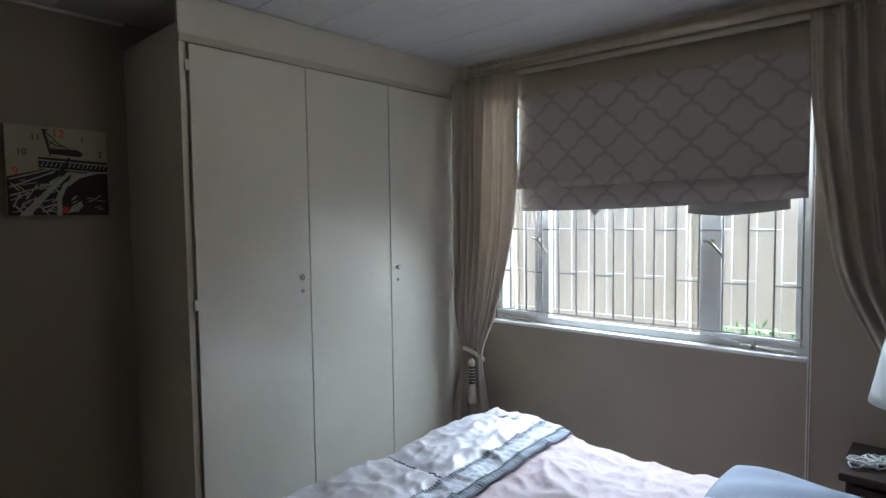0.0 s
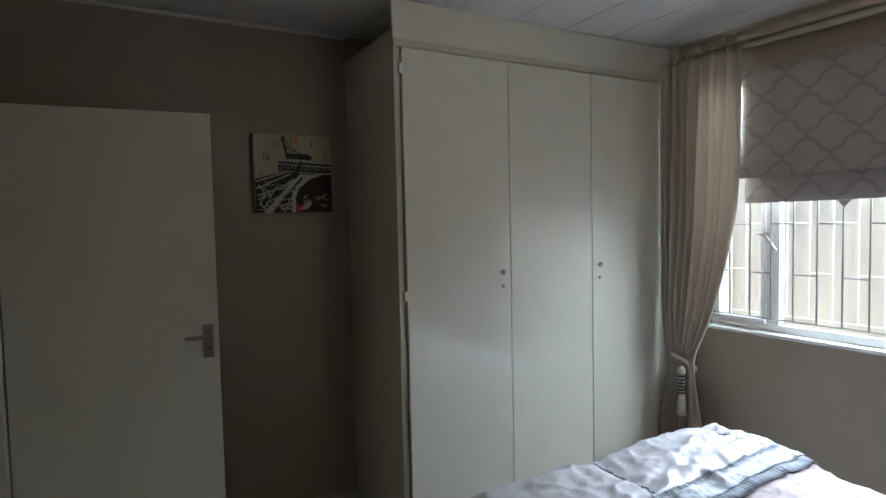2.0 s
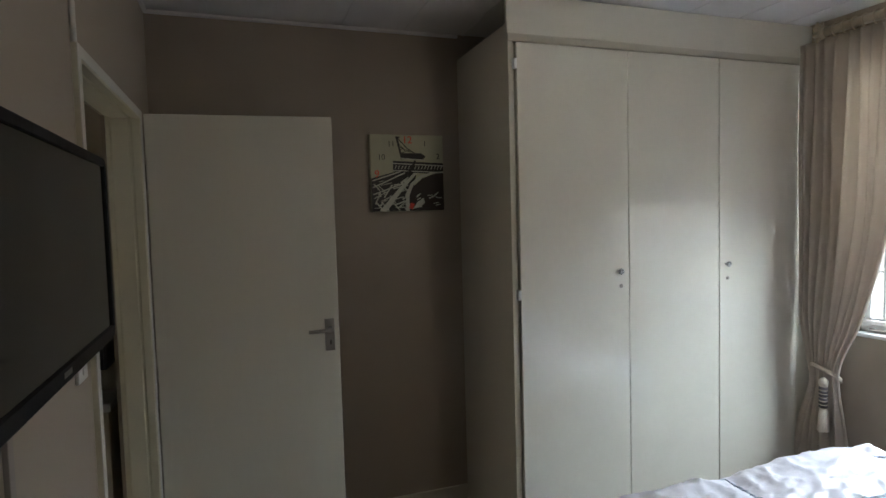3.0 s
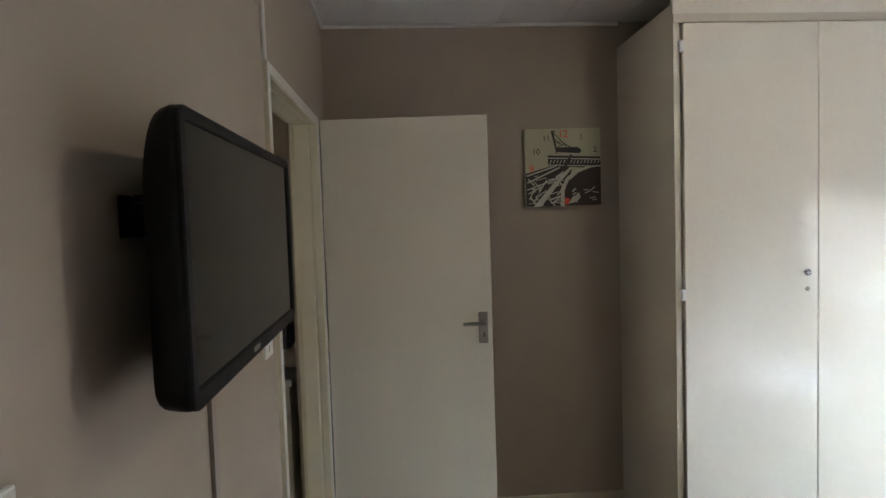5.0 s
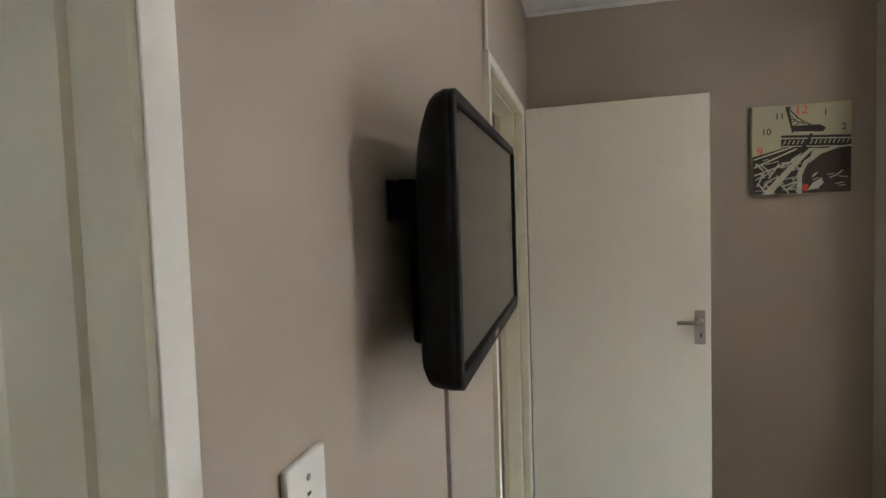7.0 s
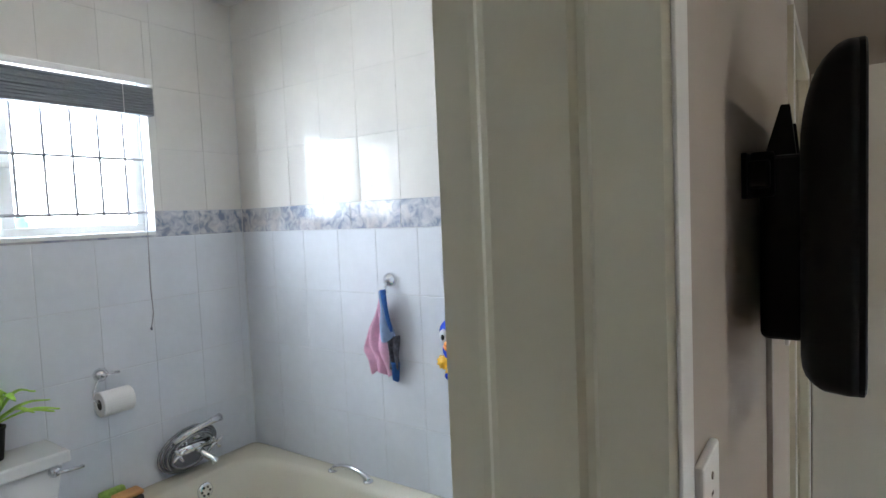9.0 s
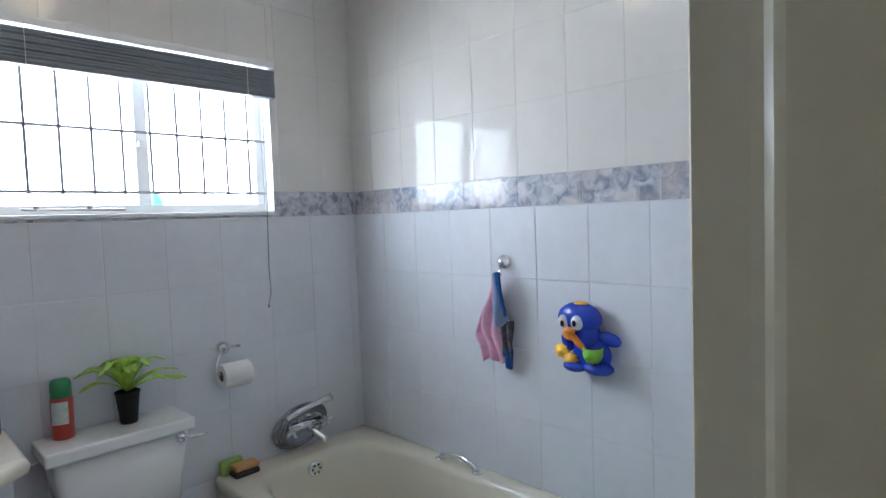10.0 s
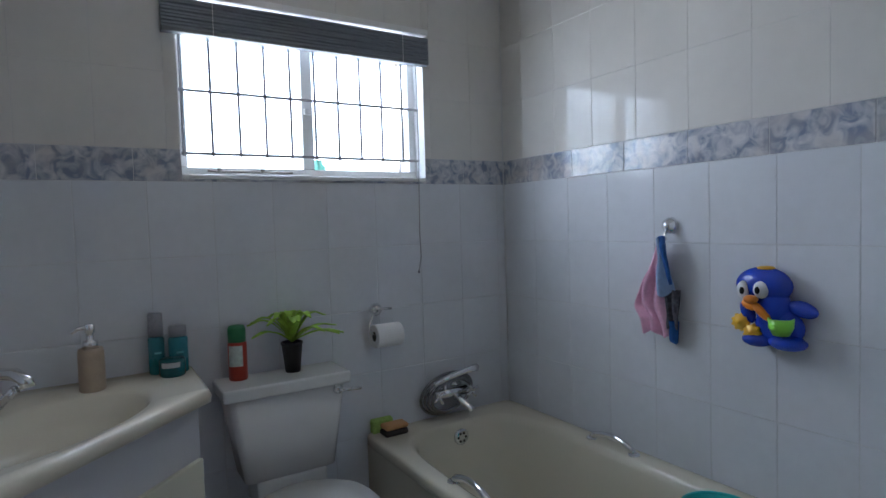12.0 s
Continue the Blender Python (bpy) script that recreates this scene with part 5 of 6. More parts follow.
for k in range(22):
    an = 2 * math.pi * k / 22 + rnd.uniform(-0.15, 0.15)
    rise = rnd.uniform(0.035, 0.135)
    ln = 0.19 - 0.5 * rise + rnd.uniform(-0.015, 0.015)
    if math.cos(an) < -0.3:
        ln *= 0.5
        rise = 0.1
    wd = rnd.uniform(0.013, 0.018)

    def leaf(u, v, an=an, ln=ln, rise=rise, wd=wd):
        r = ln * u
        z = LZ + 0.105 + rise * math.sin(min(1, u * 1.15) * math.pi * 0.62) * 1.05 - 0.012 * u ** 3
        w = wd * math.sin(math.pi * min(1, 0.08 + u * 0.92)) ** 0.6 * (2 * v - 1)
        return (-2.1 + r * math.cos(an) - w * math.sin(an), 0.83 + r * math.sin(an) + w * math.cos(an), z + abs(2 * v - 1) * 0.004)
    part("leaf", thicken(sheet(leaf, 10, 2), 0.0008), FERN, pp, smooth=True)

# ---- toilet roll ----
tr = thing("toilet_roll_holder", (BX, 1.19, 1.0), "chrome toilet roll holder with a part-used white roll", "roll holder")
part("rosette", lathe([(0.026, 0), (0.026, 0.006), (0.018, 0.014), (0.012, 0.03)], (BX, 1.19, 1.0), "x", 20), CHROME, tr, smooth=True)
part("flap", tube([(BX + 0.03, 1.165, 1.005), (BX + 0.035, 1.19, 1.006), (BX + 0.03, 1.245, 1.002)], 0.006, 8), CHROME, tr, smooth=True)
part("arm", tube([(BX + 0.03, 1.19, 1.0), (BX + 0.05, 1.155, 0.985), (BX + 0.06, 1.138, 0.955), (BX + 0.06, 1.135, 0.93), (BX + 0.062, 1.15, 0.915), (BX + 0.062, 1.27, 0.915)], 0.0045, 8), CHROME, tr, smooth=True)
roll = bmesh.new()
prof = [(0.02, -0.055), (0.044, -0.055), (0.046, -0.052), (0.046, 0.052), (0.044, 0.055), (0.02, 0.055)]
rings = []
for r, h in prof:
    rings.append([roll.verts.new((BX + 0.062 + r * math.cos(2 * math.pi * k / 30), 1.207 + h, 0.905 + r * math.sin(2 * math.pi * k / 30))) for k in range(30)])
for i in range(6):
    a, b = rings[i], rings[(i + 1) % 6]
    for k in range(30):
        roll.faces.new((a[k], a[(k + 1) % 30], b[(k + 1) % 30], b[k]))
part("roll", roll, surface("white_paper", (0.80, 0.79, 0.77), 0.9, var=0.03, bump=0.15), tr, "white paper roll")
part("roll_core", lathe([(0.0195, -0.054), (0.0195, 0.054)], (BX + 0.062, 1.207, 0.905), "y", 20), GAP, tr)

# ---- corner vanity ----
VZ = 0.885
van = thing("vanity_unit", (-1.75, 0.1, 0), "corner vanity unit with an ivory moulded basin and pale doors", "vanity unit")
EDGE = [(BX + 0.001, 0.508), (-1.83, 0.508), (-1.13, -0.192), (-1.13, BBACK + 0.001), (BX + 0.001, BBACK + 0.001)]
bc = Vector((-1.735, 0.105))
ax, ay = Vector((-0.7071, 0.7071)), Vector((0.7071, 0.7071))


def to_edge(d):
    best = 9
    for i in range(5):
        p, q = Vector(EDGE[i]), Vector(EDGE[(i + 1) % 5])
        e = q - p
        den = d.x * e.y - d.y * e.x
        if abs(den) < 1e-9:
            continue
        w = p - bc
        t = (w.x * e.y - w.y * e.x) / den
        s = (w.x * d.y - w.y * d.x) / den
        if t > 0 and -1e-6 <= s <= 1 + 1e-6:
            best = min(best, t)
    return best


bm = bmesh.new()
NV = 120
angs = sorted([2 * math.pi * k / NV for k in range(NV)] + [math.atan2(y - bc.y, x - bc.x) % (2 * math.pi) for x, y in EDGE])
rows = []
for off, z, kind in ((-0.02, VZ - 0.045, 0), (0.0, VZ - 0.04, 0), (0.004, VZ - 0.02, 0), (-0.002, VZ - 0.005, 0), (-0.014, VZ, 0), (1.0, VZ - 0.001, 1), (0.95, VZ - 0.012, 1), (0.85, VZ - 0.06, 1), (0.6, VZ - 0.115, 1), (0.1, VZ - 0.13, 1)):
    ring = []
    for an in angs:
        d = Vector((math.cos(an), math.sin(an)))
        if kind == 0:
            p = bc + d * (to_edge(d) + off)
            p.x, p.y = max(p.x, BX + 0.001), max(p.y, BBACK + 0.001)
        else:
            c, s = d.dot(ax), d.dot(ay)
            r = 1 / math.sqrt((c / 0.315) ** 2 + (s / 0.185) ** 2)
            p = bc + d * r * off
        ring.append(bm.verts.new((p.x, p.y, z)))
    rows.append(ring)
for a, b in zip(rows, rows[1:]):
    for k in range(len(angs)):
        n = (k + 1) % len(angs)
        bm.faces.new((a[k], a[n], b[n], b[k]))
bm.faces.new(rows[-1])
part("basin_top", bm, VANITY_TOP, van, "ivory basin top with a rounded edge", True)
BODY = surface("pale_lilac_board", (0.60, 0.60, 0.62), 0.35, var=0.02, bump=0.03)
part("body", prism([(BX + 0.002, 0.478), (-1.865, 0.478), (-1.165, -0.222), (-1.165, BBACK + 0.002), (BX + 0.002, BBACK + 0.002)], 0.08, VZ - 0.15), BODY, van)


def diag(s0, s1, o0, o1, z0, z1, bev=0.003):
    b = box(s0, o0, z0, s1, o1, z1, bev)
    for v in b.verts:
        p = Vector((-1.865, 0.478)) + Vector((0.7071, -0.7071)) * v.co.x + Vector((0.7071, 0.7071)) * v.co.y
        v.co = Vector((p.x, p.y, v.co.z))
    return b


part("apron", box(BX + 0.002, 0.458, VZ - 0.15, -1.866, 0.478, VZ - 0.041), BODY, van)
part("apron", diag(0.0, 0.99, -0.018, 0.0, VZ - 0.15, VZ - 0.041, 0.0), BODY, van)
part("apron", box(-1.185, BBACK + 0.002, VZ - 0.15, -1.165, -0.223, VZ - 0.041), BODY, van)


for s in (0.01, 0.5):
    dd = part("door", diag(s, s + 0.48, 0.001, 0.018, 0.1, 0.682), surface("cream_door_board", (0.66, 0.64, 0.52), 0.35, var=0.02, bump=0.03), van, "cream cabinet door")
    part("knob", lathe([(0.006, 0), (0.014, 0.012), (0.014, 0.02)], (-1.865 + 0.7071 * (0.47 if s < 0.1 else 0.53), 0.478 - 0.7071 * (0.47 if s < 0.1 else 0.53) + 0.02, 0.6), "y", 12), CHROME, dd)
tap = thing("basin_tap", (-1.99, -0.03, VZ), "chrome basin mixer tap with a cross handle", "tap")
part("base", lathe([(0.03, 0), (0.03, 0.008), (0.02, 0.02), (0.018, 0.06)], (-1.98, -0.06, VZ - 0.001), seg=20), CHROME, tap, smooth=True)
part("spout", tube([(-1.98, -0.06, VZ + 0.05), (-1.955, -0.03, VZ + 0.085), (-1.91, 0.02, VZ + 0.105), (-1.87, 0.06, VZ + 0.107), (-1.845, 0.085, VZ + 0.09), (-1.842, 0.088, VZ + 0.075)], [0.014, 0.015, 0.016, 0.016, 0.016, 0.017], 12), CHROME, tap, smooth=True)
hd = part("handle", tube([(-1.955, 0.0, VZ + 0.0), (-1.925, 0.04, VZ + 0.045), (-1.91, 0.055, VZ + 0.06)], [0.014, 0.01, 0.012], 10), CHROME, tap, smooth=True)
for k in range(4):
    a = k * math.pi / 2 + 0.4
    part("spoke", tube([(-1.905, 0.06, VZ + 0.065), (-1.905 + 0.028 * math.cos(a), 0.06 + 0.028 * math.cos(a) * 0.3 + 0.02 * math.sin(a), VZ + 0.065 + 0.024 * math.sin(a))], [0.006, 0.007], 8), CHROME, hd, smooth=True)

sd = thing("soap_dispenser", (-2.03, 0.223, VZ), "beige soap dispenser with a chrome pump", "soap dispenser")
part("body", lathe([(0.032, 0), (0.0345, 0.004), (0.0335, 0.112), (0.031, 0.123)], (-2.03, 0.223, VZ - 0.001), seg=28), surface("beige_stone", (0.42, 0.33, 0.24), 0.5, var=0.12, scale=25, bump=0.15), sd, smooth=True)
pm = part("pump", lathe([(0.02, 0.122), (0.02, 0.142), (0.011, 0.145), (0.009, 0.165), (0.014, 0.17), (0.014, 0.19), (0.01, 0.193)], (-2.03, 0.223, VZ), seg=18), CHROME, sd, "chrome pump", True)
part("nozzle", tube([(-2.03, 0.223, VZ + 0.184), (-2.015, 0.195, VZ + 0.183), (-2.008, 0.178, VZ + 0.174)], [0.007, 0.006, 0.004], 8), CHROME, pm, smooth=True)
TEALB = surface("teal_bottle", (0.02, 0.17, 0.20), 0.25, var=0.1, bump=0.02)
GREYC = surface("grey_clear_cap", (0.28, 0.28, 0.30), 0.25, var=0.05, bump=0.02)
for (x, y, r, h, cap, lb) in ((-2.118, 0.40, 0.024, 0.12, 0.075, "tall teal spray bottle with a grey cap by the basin"), (-2.105, 0.462, 0.029, 0.115, 0.035, "broad teal bottle with a grey cap by the basin")):
    b = thing("bottle", (x, y, VZ), lb, "bottle", "toiletries by the basin")
    part("body", lathe([(r - 0.003, 0), (r, 0.005), (r, h - 0.006), (r - 0.006, h)], (x, y, VZ - 0.001), seg=24), TEALB, b, smooth=True)
    part("cap", lathe([(r - 0.002, h), (r - 0.002, h + cap - 0.004), (r - 0.006, h + cap)], (x, y, VZ), seg=24), GREYC, b, "translucent grey cap", True)
    part("label_bar", box(x + r - 0.004, y - 0.008, VZ + h * 0.55, x + r + 0.0012, y + 0.012, VZ + h * 0.6), surface("label_cyan", (0.2, 0.55, 0.6), 0.4, bump=0), b)
jar = thing("jar", (-2.06, 0.44, VZ), "small round teal jar with a white label by the basin", "jar", "toiletries by the basin")
part("body", lathe([(0.034, 0), (0.038, 0.004), (0.038, 0.05), (0.034, 0.055)], (-2.062, 0.438, VZ - 0.001), seg=26), surface("deep_teal_jar", (0.01, 0.11, 0.12), 0.25, bump=0.02), jar, smooth=True)
part("label", sheet(lambda u, v: (-2.062 + 0.0386 * math.cos(-1.0 + 1.5 * u), 0.438 + 0.0386 * math.sin(-1.0 + 1.5 * u), VZ + 0.03 + 0.016 * v), 10, 1), surface("label_white", (0.6, 0.66, 0.66), 0.4, bump=0), jar, "white label", True)

# ---- hook with face cloths ----
HX, HZ = BX + 0.877, 1.306
hk = thing("wall_hook", (HX, BY, HZ), "round chrome wall hook on the tiles", "hook")
part("rosette", lathe([(0.028, 0), (0.028, -0.006), (0.024, -0.016), (0.012, -0.026), (0.008, -0.03)], (HX, BY, HZ), "y", 24), CHROME, hk, smooth=True)
part("peg", tube([(HX, BY - 0.02, HZ - 0.01), (HX, BY - 0.035, HZ - 0.03), (HX + 0.005, BY - 0.04, HZ - 0.045), (HX + 0.015, BY - 0.045, HZ - 0.042)], [0.006, 0.005, 0.004, 0.004], 10), CHROME, hk, smooth=True)


def hung(name, table, folds, mat, label, depth, seed):
    """A limp cloth that hangs in folds from a point; rows of (z, left, right)."""
    rnd = random.Random(seed)
    c = thing(name, (HX, BY - 0.03, table[-1][0]), label, "face cloth", "cloths on the hook")
    z1, z0 = table[0][0], table[-1][0]
    ph = rnd.uniform(0, 6)

    def f(u, v):
        z = z0 + (z1 - z0) * v
        a, b = lerp_table(table, z)
        w = b - a
        o = depth + 0.012 * math.sin(u * folds * math.pi * 2 + ph + z * 9) * min(1, w / 0.04) + 0.006 * math.sin(z * 40 + u * 5)
        return (a + w * u, BY - max(o, 0.012), z + 0.012 * math.sin(u * 7 + ph) * (1 - v))
    return c, f


c, f = hung("face_cloth", [(1.262, HX - 0.016, HX - 0.006), (1.2, HX - 0.045, HX - 0.01), (1.1, HX - 0.1, HX - 0.005), (1.04, HX - 0.122, HX + 0.005), (1.0, HX - 0.09, HX + 0.012), (0.95, HX - 0.075, HX + 0.014)], 2.2, None, "limp pink face cloth hanging from the hook", 0.034, 2)
part("cloth", thicken(sheet(f, 30, 36), 0.004), surface("pink_terry", (0.72, 0.42, 0.56), 0.9, var=0.15, scale=50, fine=500, bump=0.4), c, smooth=True)
c, f = hung("face_cloth", [(1.268, HX - 0.01, HX + 0.012), (1.2, HX - 0.014, HX + 0.022), (1.13, HX - 0.02, HX + 0.036), (1.09, HX - 0.02, HX + 0.045)], 1.2, None, "grey-blue folded face cloth with a dark blue edge", 0.05, 3)
part("cloth", thicken(sheet(f, 24, 24), 0.004), surface("greyblue_terry", (0.30, 0.40, 0.58), 0.9, var=0.15, scale=50, fine=500, bump=0.4), c, smooth=True)
NAVY = surface("navy_terry", (0.02, 0.09, 0.30), 0.9, var=0.2, scale=50, fine=500, bump=0.4)
part("edge", tube([(HX, BY - 0.052, 1.272), (HX + 0.016, BY - 0.058, 1.21), (HX + 0.032, BY - 0.06, 1.15), (HX + 0.04, BY - 0.058, 1.12)], [0.012, 0.008, 0.007, 0.005], 8), NAVY, c, "dark blue edging", True)
c, f = hung("printed_cloth", [(1.1, HX + 0.0, HX + 0.045), (1.0, HX + 0.008, HX + 0.05), (0.985, HX + 0.012, HX + 0.05)], 1.4, None, "dark printed cloth hanging below the blue one", 0.03, 5)
part("cloth", thicken(sheet(f, 18, 16), 0.003), surface("dark_print_cloth", (0.10, 0.10, 0.12), 0.9, var=0.9, scale=70, fine=300, bump=0.3), c, smooth=True)
part("tail", thicken(sheet(lambda u, v: (HX + 0.014 + 0.034 * u + 0.01 * (1 - v) * (0.5 - u), BY - 0.034 - 0.006 * math.sin(u * 5), 0.925 + 0.075 * v + 0.02 * abs(u - 0.7) * (1 - v)), 10, 8), 0.004), NAVY, c, "dark blue lower end", True)

# ---- bath toy on the wall ----
toy = thing("bath_toy", (BX + 1.21, BY - 0.04, 0.97), "blue plastic bird-shaped bath toy stuck on the tiles", "bath toy")
BLUE = surface("blue_toy_plastic", (0.015, 0.05, 0.45), 0.22, var=0.05, bump=0.01)
YEL = surface("yellow_toy_plastic", (0.85, 0.50, 0.03), 0.3, bump=0.01)
ORA = surface("orange_toy_plastic", (0.75, 0.25, 0.02), 0.3, bump=0.01)
GRN = surface("green_toy_plastic", (0.25, 0.62, 0.05), 0.3, bump=0.01)
EYE = surface("white_toy_paint", (0.75, 0.76, 0.78), 0.3, bump=0)
TX, TZ = BX + 1.125, 0.968          # lower left of the toy


def blob(x, z, y, rx, rz, ry, seg=20, tilt=0.0, bm=None):
    bm = bm or bmesh.new()
    r = bmesh.ops.create_uvsphere(bm, u_segments=seg, v_segments=seg // 2 + 2, radius=1)["verts"]
    m = Matrix.Translation((TX + x, BY - y, TZ + z)) @ Matrix.Rotation(tilt, 4, "Y") @ Matrix.Diagonal((rx, ry, rz, 1))
    bmesh.ops.transform(bm, matrix=m, verts=r)
    return bm


b = blob(0.071, 0.17, 0.033, 0.077, 0.052, 0.038)
blob(0.095, 0.11, 0.03, 0.045, 0.085, 0.034, bm=b)
blob(0.11, 0.058, 0.028, 0.066, 0.054, 0.032, bm=b)
part("body", b, BLUE, toy, smooth=True)
part("wing", blob(0.168, 0.112, 0.024, 0.04, 0.022, 0.018, tilt=0.25), BLUE, toy, smooth=True)
part("wing", blob(0.026, 0.092, 0.034, 0.017, 0.034, 0.02, tilt=-0.4), BLUE, toy, smooth=True)
part("foot", blob(0.058, 0.018, 0.04, 0.042, 0.02, 0.036), BLUE, toy, smooth=True)
part("foot", blob(0.138, 0.02, 0.04, 0.05, 0.022, 0.036), BLUE, toy, smooth=True)
for x, z, r in ((0.030, 0.158, 0.018), (0.080, 0.162, 0.022)):
    e = part("eye", blob(x, z, 0.064, r, 0.025, 0.0125, 18), EYE, toy, "white painted eye", True)
    part("pupil", blob(x + (0.003 if x < 0.05 else -0.004), z - 0.002, 0.0762, 0.007, 0.0105, 0.003, 14), BLACK, e, smooth=True)
part("crest", blob(0.078, 0.219, 0.035, 0.024, 0.006, 0.02), YEL, toy, smooth=True)
part("beak", blob(0.056, 0.134, 0.072, 0.02, 0.012, 0.016), ORA, toy, "orange beak", True)
part("bow", blob(0.045, 0.114, 0.058, 0.024, 0.012, 0.012, tilt=0.35), ORA, toy, "orange scarf", True)
part("bow", blob(0.08, 0.1, 0.06, 0.034, 0.013, 0.012, tilt=0.75), ORA, toy, "orange scarf", True)
for x, z, y in ((0.012, 0.062, 0.05), (0.05, 0.038, 0.058)):
    w = part("wheel", lathe([(0.019, 0), (0.022, -0.003), (0.022, -0.011), (0.019, -0.014), (0.007, -0.016), (0.006, -0.02)], (TX + x, BY - y + 0.01, TZ + z), "y", 22), YEL, toy, "yellow spinning wheel", True)
    for k in range(9):
        a = 2 * math.pi * k / 9
        part("cog", lathe([(0.004, -0.002), (0.0045, -0.006), (0.004, -0.012)], (TX + x + 0.022 * math.cos(a), BY - y + 0.01, TZ + z + 0.022 * math.sin(a)), "y", 8), YEL, w, smooth=True)
cup = lathe([(0.02, 0.0), (0.03, 0.02), (0.032, 0.045), (0.028, 0.045), (0.024, 0.012)], (TX + 0.132, BY - 0.062, TZ + 0.043), seg=24)
part("cup", cup, GRN, toy, "green pouring cup", True)
part("cup_button", blob(0.128, 0.064, 0.092, 0.007, 0.007, 0.004, 10), GRN, toy, smooth=True)

# ---- swing towel arm with a red towel ----
arm = thing("swing_towel_rail", (-WT - 0.008, 0.605, 1.45), "chrome swing towel arm on the wall beside the bathroom door", "towel rail")
A0, A1 = Vector((-WT - 0.008, 0.605, 1.445)), Vector((-0.285, 0.985, 1.44))
part("mount", box(-WT - 0.017, 0.585, 1.40, -WT - 0.008, 0.63, 1.49, 0.003), CHROME, arm)
part("bar", tube([A0 + Vector((-0.006, 0, 0)), A1], 0.0095, 14), BRUSHED, arm, "round steel bar", True)
part("end_cap", tube([A1, A1 + (A1 - A0).normalized() * 0.01], 0.0105, 14), CHROME, arm, smooth=True)
tw = thing("towel", (-0.24, 0.9, 0.6), "deep red terry towel hanging over the towel arm", "towel")
ad = (A1 - A0).normalized()
an_ = Vector((ad.y, -ad.x, 0))


def towel(u, v):
    s = 0.03 + (0.1 - 0.03) * u + 0.5 * (1 - v) * (u - 0.35) + 0.004 * math.sin(v * 11)
    z = 1.455 - 0.9 * (1 - v)
    wob = 0.009 * math.sin(u * 17 + 1) * (1 - v) ** 0.6 + 0.008 * math.sin(u * 40 + v * 6) * (1 - v)
    return A0 + ad * s * 1.0 + an_ * (wob + 0.002) + Vector((0, 0, z - A0.z))


RED_T = surface("red_terry", (0.25, 0.008, 0.015), 0.9, var=0.3, scale=40, fine=500, bump=0.6, dist=0.003)
part("front", thicken(sheet(towel, 40, 40), 0.008), RED_T, tw, smooth=True)
part("back", thicken(sheet(lambda u, v: towel(u, max(0.0, v)) + an_ * 0.03 - Vector((0, 0, 0.0)), 40, 40), 0.008), RED_T, tw, smooth=True)
part("top", tube([A0 + ad * 0.03 + Vector((0, 0, 0.002)), A0 + ad * 0.1 + Vector((0, 0, 0.002))], 0.013, 14), RED_T, tw, smooth=True)

# ---- bathroom ceiling lamp ----
LX, LY = -1.27, 0.82
cl2 = thing("ceiling_light", (LX, LY, BCEIL), "round lit warm glass ceiling lamp in the bathroom", "ceiling light", "ceiling lights")
part("base", lathe([(0.11, 0.0), (0.11, -0.018), (0.09, -0.024)], (LX, LY, BCEIL), seg=24), STEEL_WHITE, cl2)
part("dome", lathe([(0.095, -0.024), (0.09, -0.05), (0.06, -0.078), (0.015, -0.09)], (LX, LY, BCEIL), seg=24), glow("warm_bath_dome", (1.0, 0.80, 0.56), 1.6), cl2, "glowing warm glass", True)

# ---- wall tiles ----
def border_tile():
    m, nt, b = nodes_of("floral_border_tile")
    N, L = nt.nodes.new, nt.links.new
    geo = N("ShaderNodeNewGeometry")
    n1, n2, n3 = N("ShaderNodeTexNoise"), N("ShaderNodeTexVoronoi"), N("ShaderNodeTexNoise")
    n1.inputs["Scale"].default_value, n1.inputs["Detail"].default_value, n1.inputs["Distortion"].default_value = 22, 5, 1.2
    n2.inputs["Scale"].default_value = 30
    n3.inputs["Scale"].default_value = 9
    for n in (n1, n2, n3):
        L(geo.outputs["Position"], n.inputs[0])
    r1 = N("ShaderNodeValToRGB")
    e = r1.color_ramp.elements
    e[0].position, e[0].color = 0.36, (0.24, 0.28, 0.38, 1)
    e[1].position, e[1].color = 0.66, (0.66, 0.66, 0.67, 1)
    e.new(0.5).color = (0.46, 0.48, 0.54, 1)
    L(n1.outputs[0], r1.inputs[0])
    r2 = N("ShaderNodeValToRGB")
    e = r2.color_ramp.elements
    e[0].position, e[0].color = 0.45, (0, 0, 0, 1)
    e[1].position, e[1].color = 0.7, (1, 1, 1, 1)
    L(n3.outputs[0], r2.inputs[0])
    mx_ = N("ShaderNodeMix")
    mx_.data_type = "RGBA"
    mx_.inputs[7].default_value = (0.56, 0.50, 0.47, 1)
    mul = N("ShaderNodeMath")
    mul.operation = "MULTIPLY"
    mul.inputs[1].default_value = 0.6
    L(r2.outputs[0], mul.inputs[0]), L(mul.outputs[0], mx_.inputs[0]), L(r1.outputs[0], mx_.inputs[6])
    L(mx_.outputs[2], b.inputs["Base Color"])
    b.inputs["Roughness"].default_value = 0.12
    return m


BORDER = border_tile()
MESHES = {}


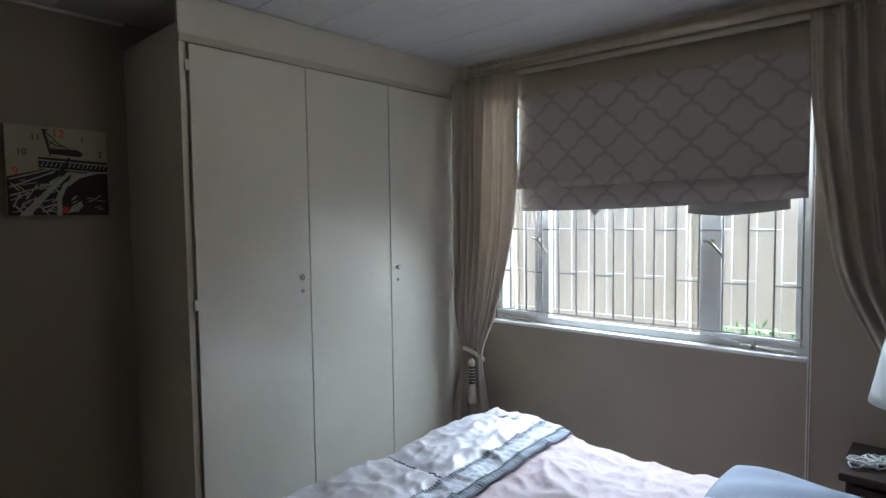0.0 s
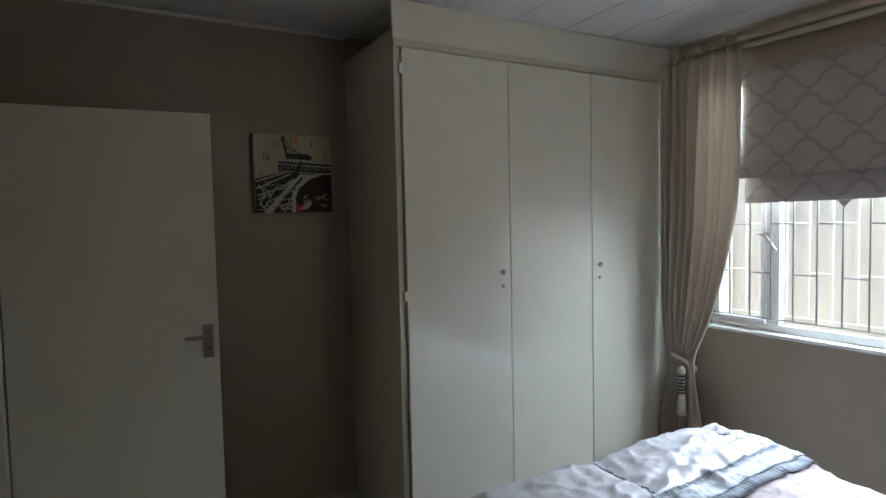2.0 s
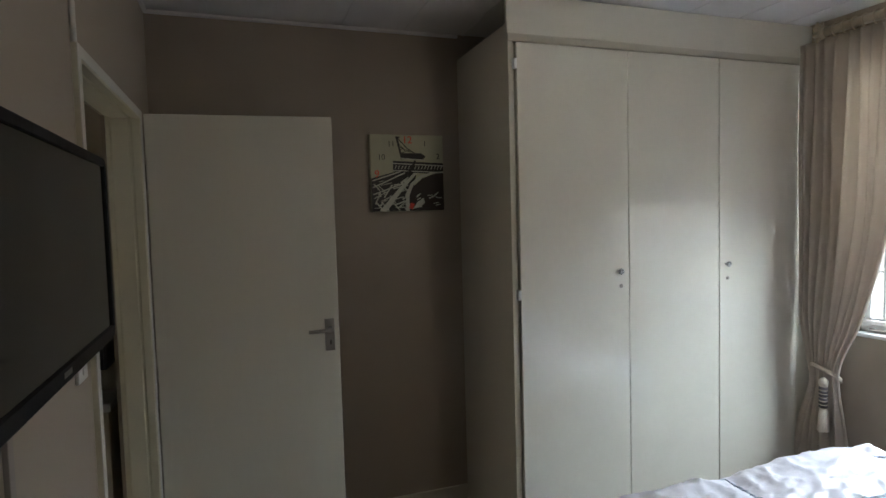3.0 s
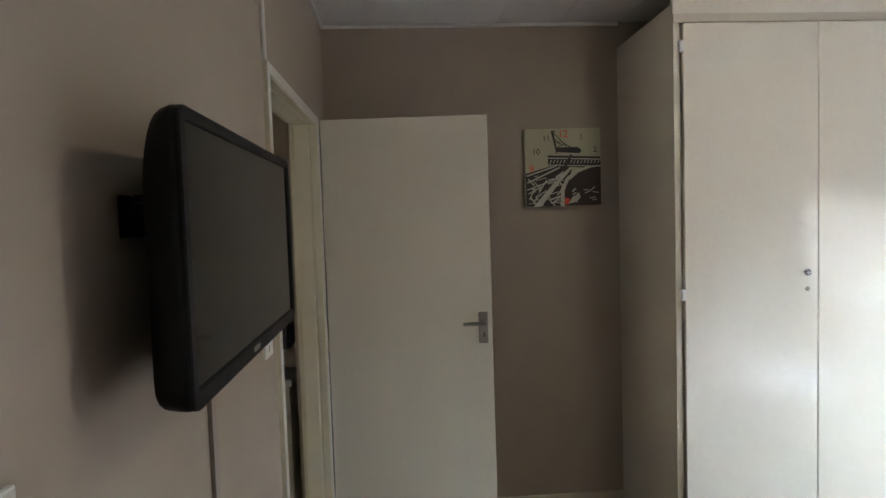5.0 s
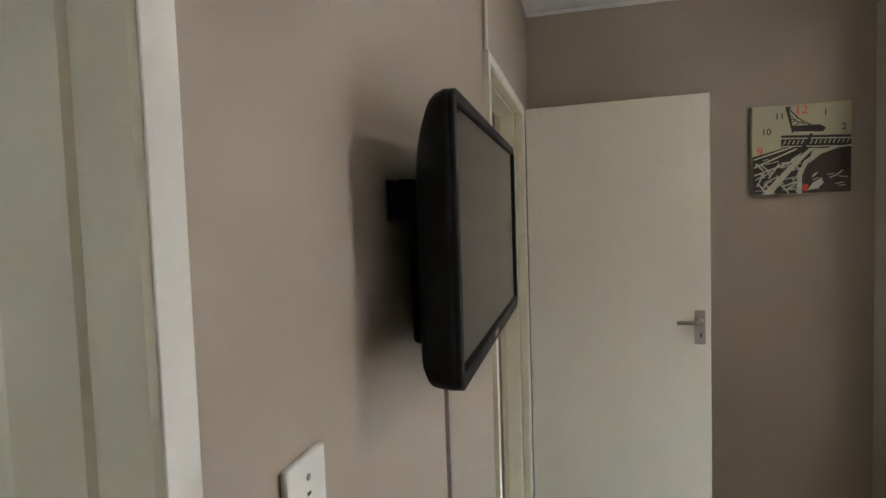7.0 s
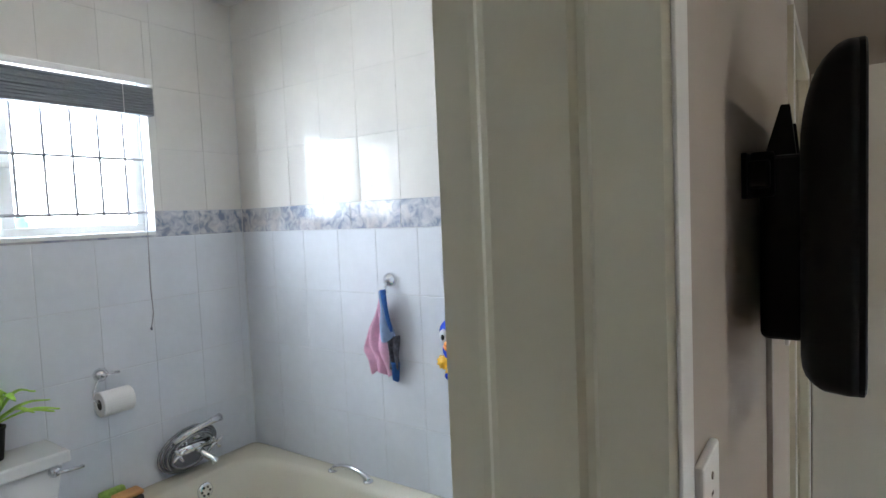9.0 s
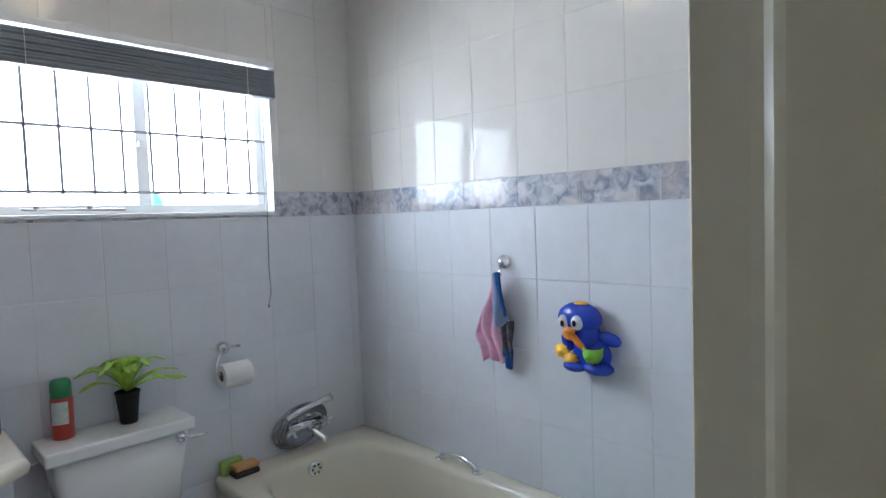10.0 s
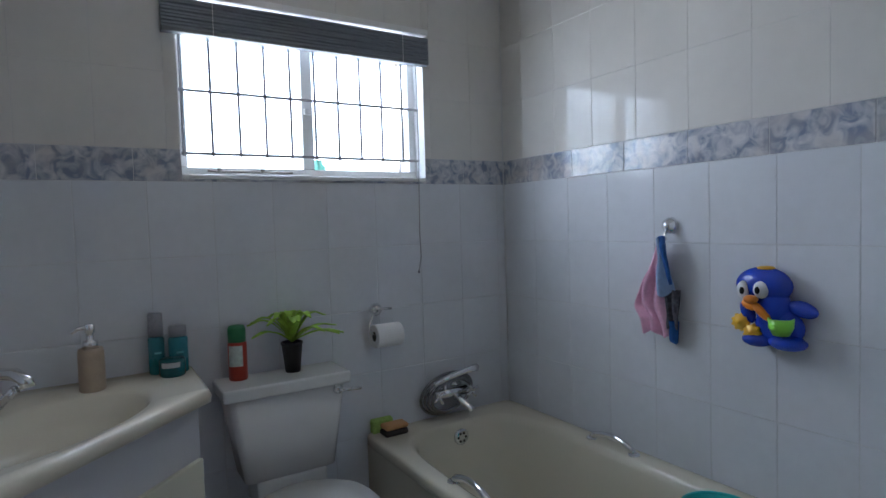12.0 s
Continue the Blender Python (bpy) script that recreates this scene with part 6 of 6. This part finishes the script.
def tile_mesh(w, h, mat):
    key = (round(w, 4), round(h, 4), mat.name)
    if key not in MESHES:
        i, t = (0.0008 if mat is TILE_UP else 0.0014), 0.0055
        lo = [(0, 0), (w, 0), (w, h), (0, h)]
        hi = [(i, i), (w - i, i), (w - i, h - i), (i, h - i)]
        vs = [(a, 0, b) for a, b in lo] + [(a, -t + 0.0009, b) for a, b in lo] + [(a, -t, b) for a, b in hi]
        fs = [(0, 1, 5, 4), (1, 2, 6, 5), (2, 3, 7, 6), (3, 0, 4, 7), (4, 5, 9, 8), (5, 6, 10, 9), (6, 7, 11, 10), (7, 4, 8, 11), (8, 9, 10, 11)]
        me = bpy.data.meshes.new("tile")
        me.from_pydata(vs, [], fs)
        me.materials.append(mat)
        MESHES[key] = me
    return MESHES[key]


trnd = random.Random(77)
J = 0.0011


def lay(wall, place, a0, a1, z0, z1, mat, hole=None, name="tile"):
    if hole:
        h0, h1, k0, k1 = hole
        if a0 < h1 and a1 > h0 and z0 < k1 and z1 > k0:
            for q in ((a0, h0, z0, z1), (h1, a1, z0, z1), (max(a0, h0), min(a1, h1), z0, k0), (max(a0, h0), min(a1, h1), k1, z1)):
                if q[1] - q[0] > 0.012 and q[3] - q[2] > 0.012 and q[0] >= a0 - 1e-6 and q[1] <= a1 + 1e-6 and q[2] >= z0 - 1e-6 and q[3] <= z1 + 1e-6:
                    lay(wall, place, *q, mat, name=name)
            return
    j = 0.0003 if mat is TILE_UP else J
    w, h = a1 - a0 - 2 * j, z1 - z0 - 2 * j
    if w < 0.012 or h < 0.012:
        return
    ob = new(name, tile_mesh(w, h, mat))
    ob.parent = wall
    tilt = Euler((trnd.gauss(0, 0.0003), 0, trnd.gauss(0, 0.0007)))
    ob.matrix_local = place(a0 + j, z0 + j) @ tilt.to_matrix().to_4x4()


def courses(wall, place, lo, hi, low_joint, up_joint, bord_joint, hole=None):
    pitch, bp_ = 0.2015, 0.2535

    def row(z0, z1, start, step, mat, name):
        a = start - math.ceil((start - lo) / step) * step
        while a < hi - 0.005:
            lay(wall, place, max(a, lo), min(a + step, hi), z0, z1, mat, hole, name)
            a += step
    for k in range(6):
        row(0.25 * k, 0.25 * (k + 1), low_joint, pitch, TILE, "tile")
    row(1.5, 1.606, bord_joint, bp_, BORDER, "border_tile")
    z = 1.606
    while z < BCEIL - 0.01:
        row(z, min(z + 0.25, BCEIL), up_joint, pitch, TILE_UP, "tile")
        z += 0.25


courses(wall_r, lambda a, z: Matrix.Translation((a, BY + 0.0055, z)), BX + 0.001, -WT - 0.009, BX + 1.214, BX + 1.145, BX + 1.194)
courses(wall_w, lambda a, z: Matrix.Translation((BX - 0.0055, a, z)) @ Matrix.Rotation(radians(90), 4, "Z"), BBACK, BY - 0.001, BY - 0.847, BY - 0.78, BY - 0.217, (BWY0, BWY1, BWZ0, BWZ1))
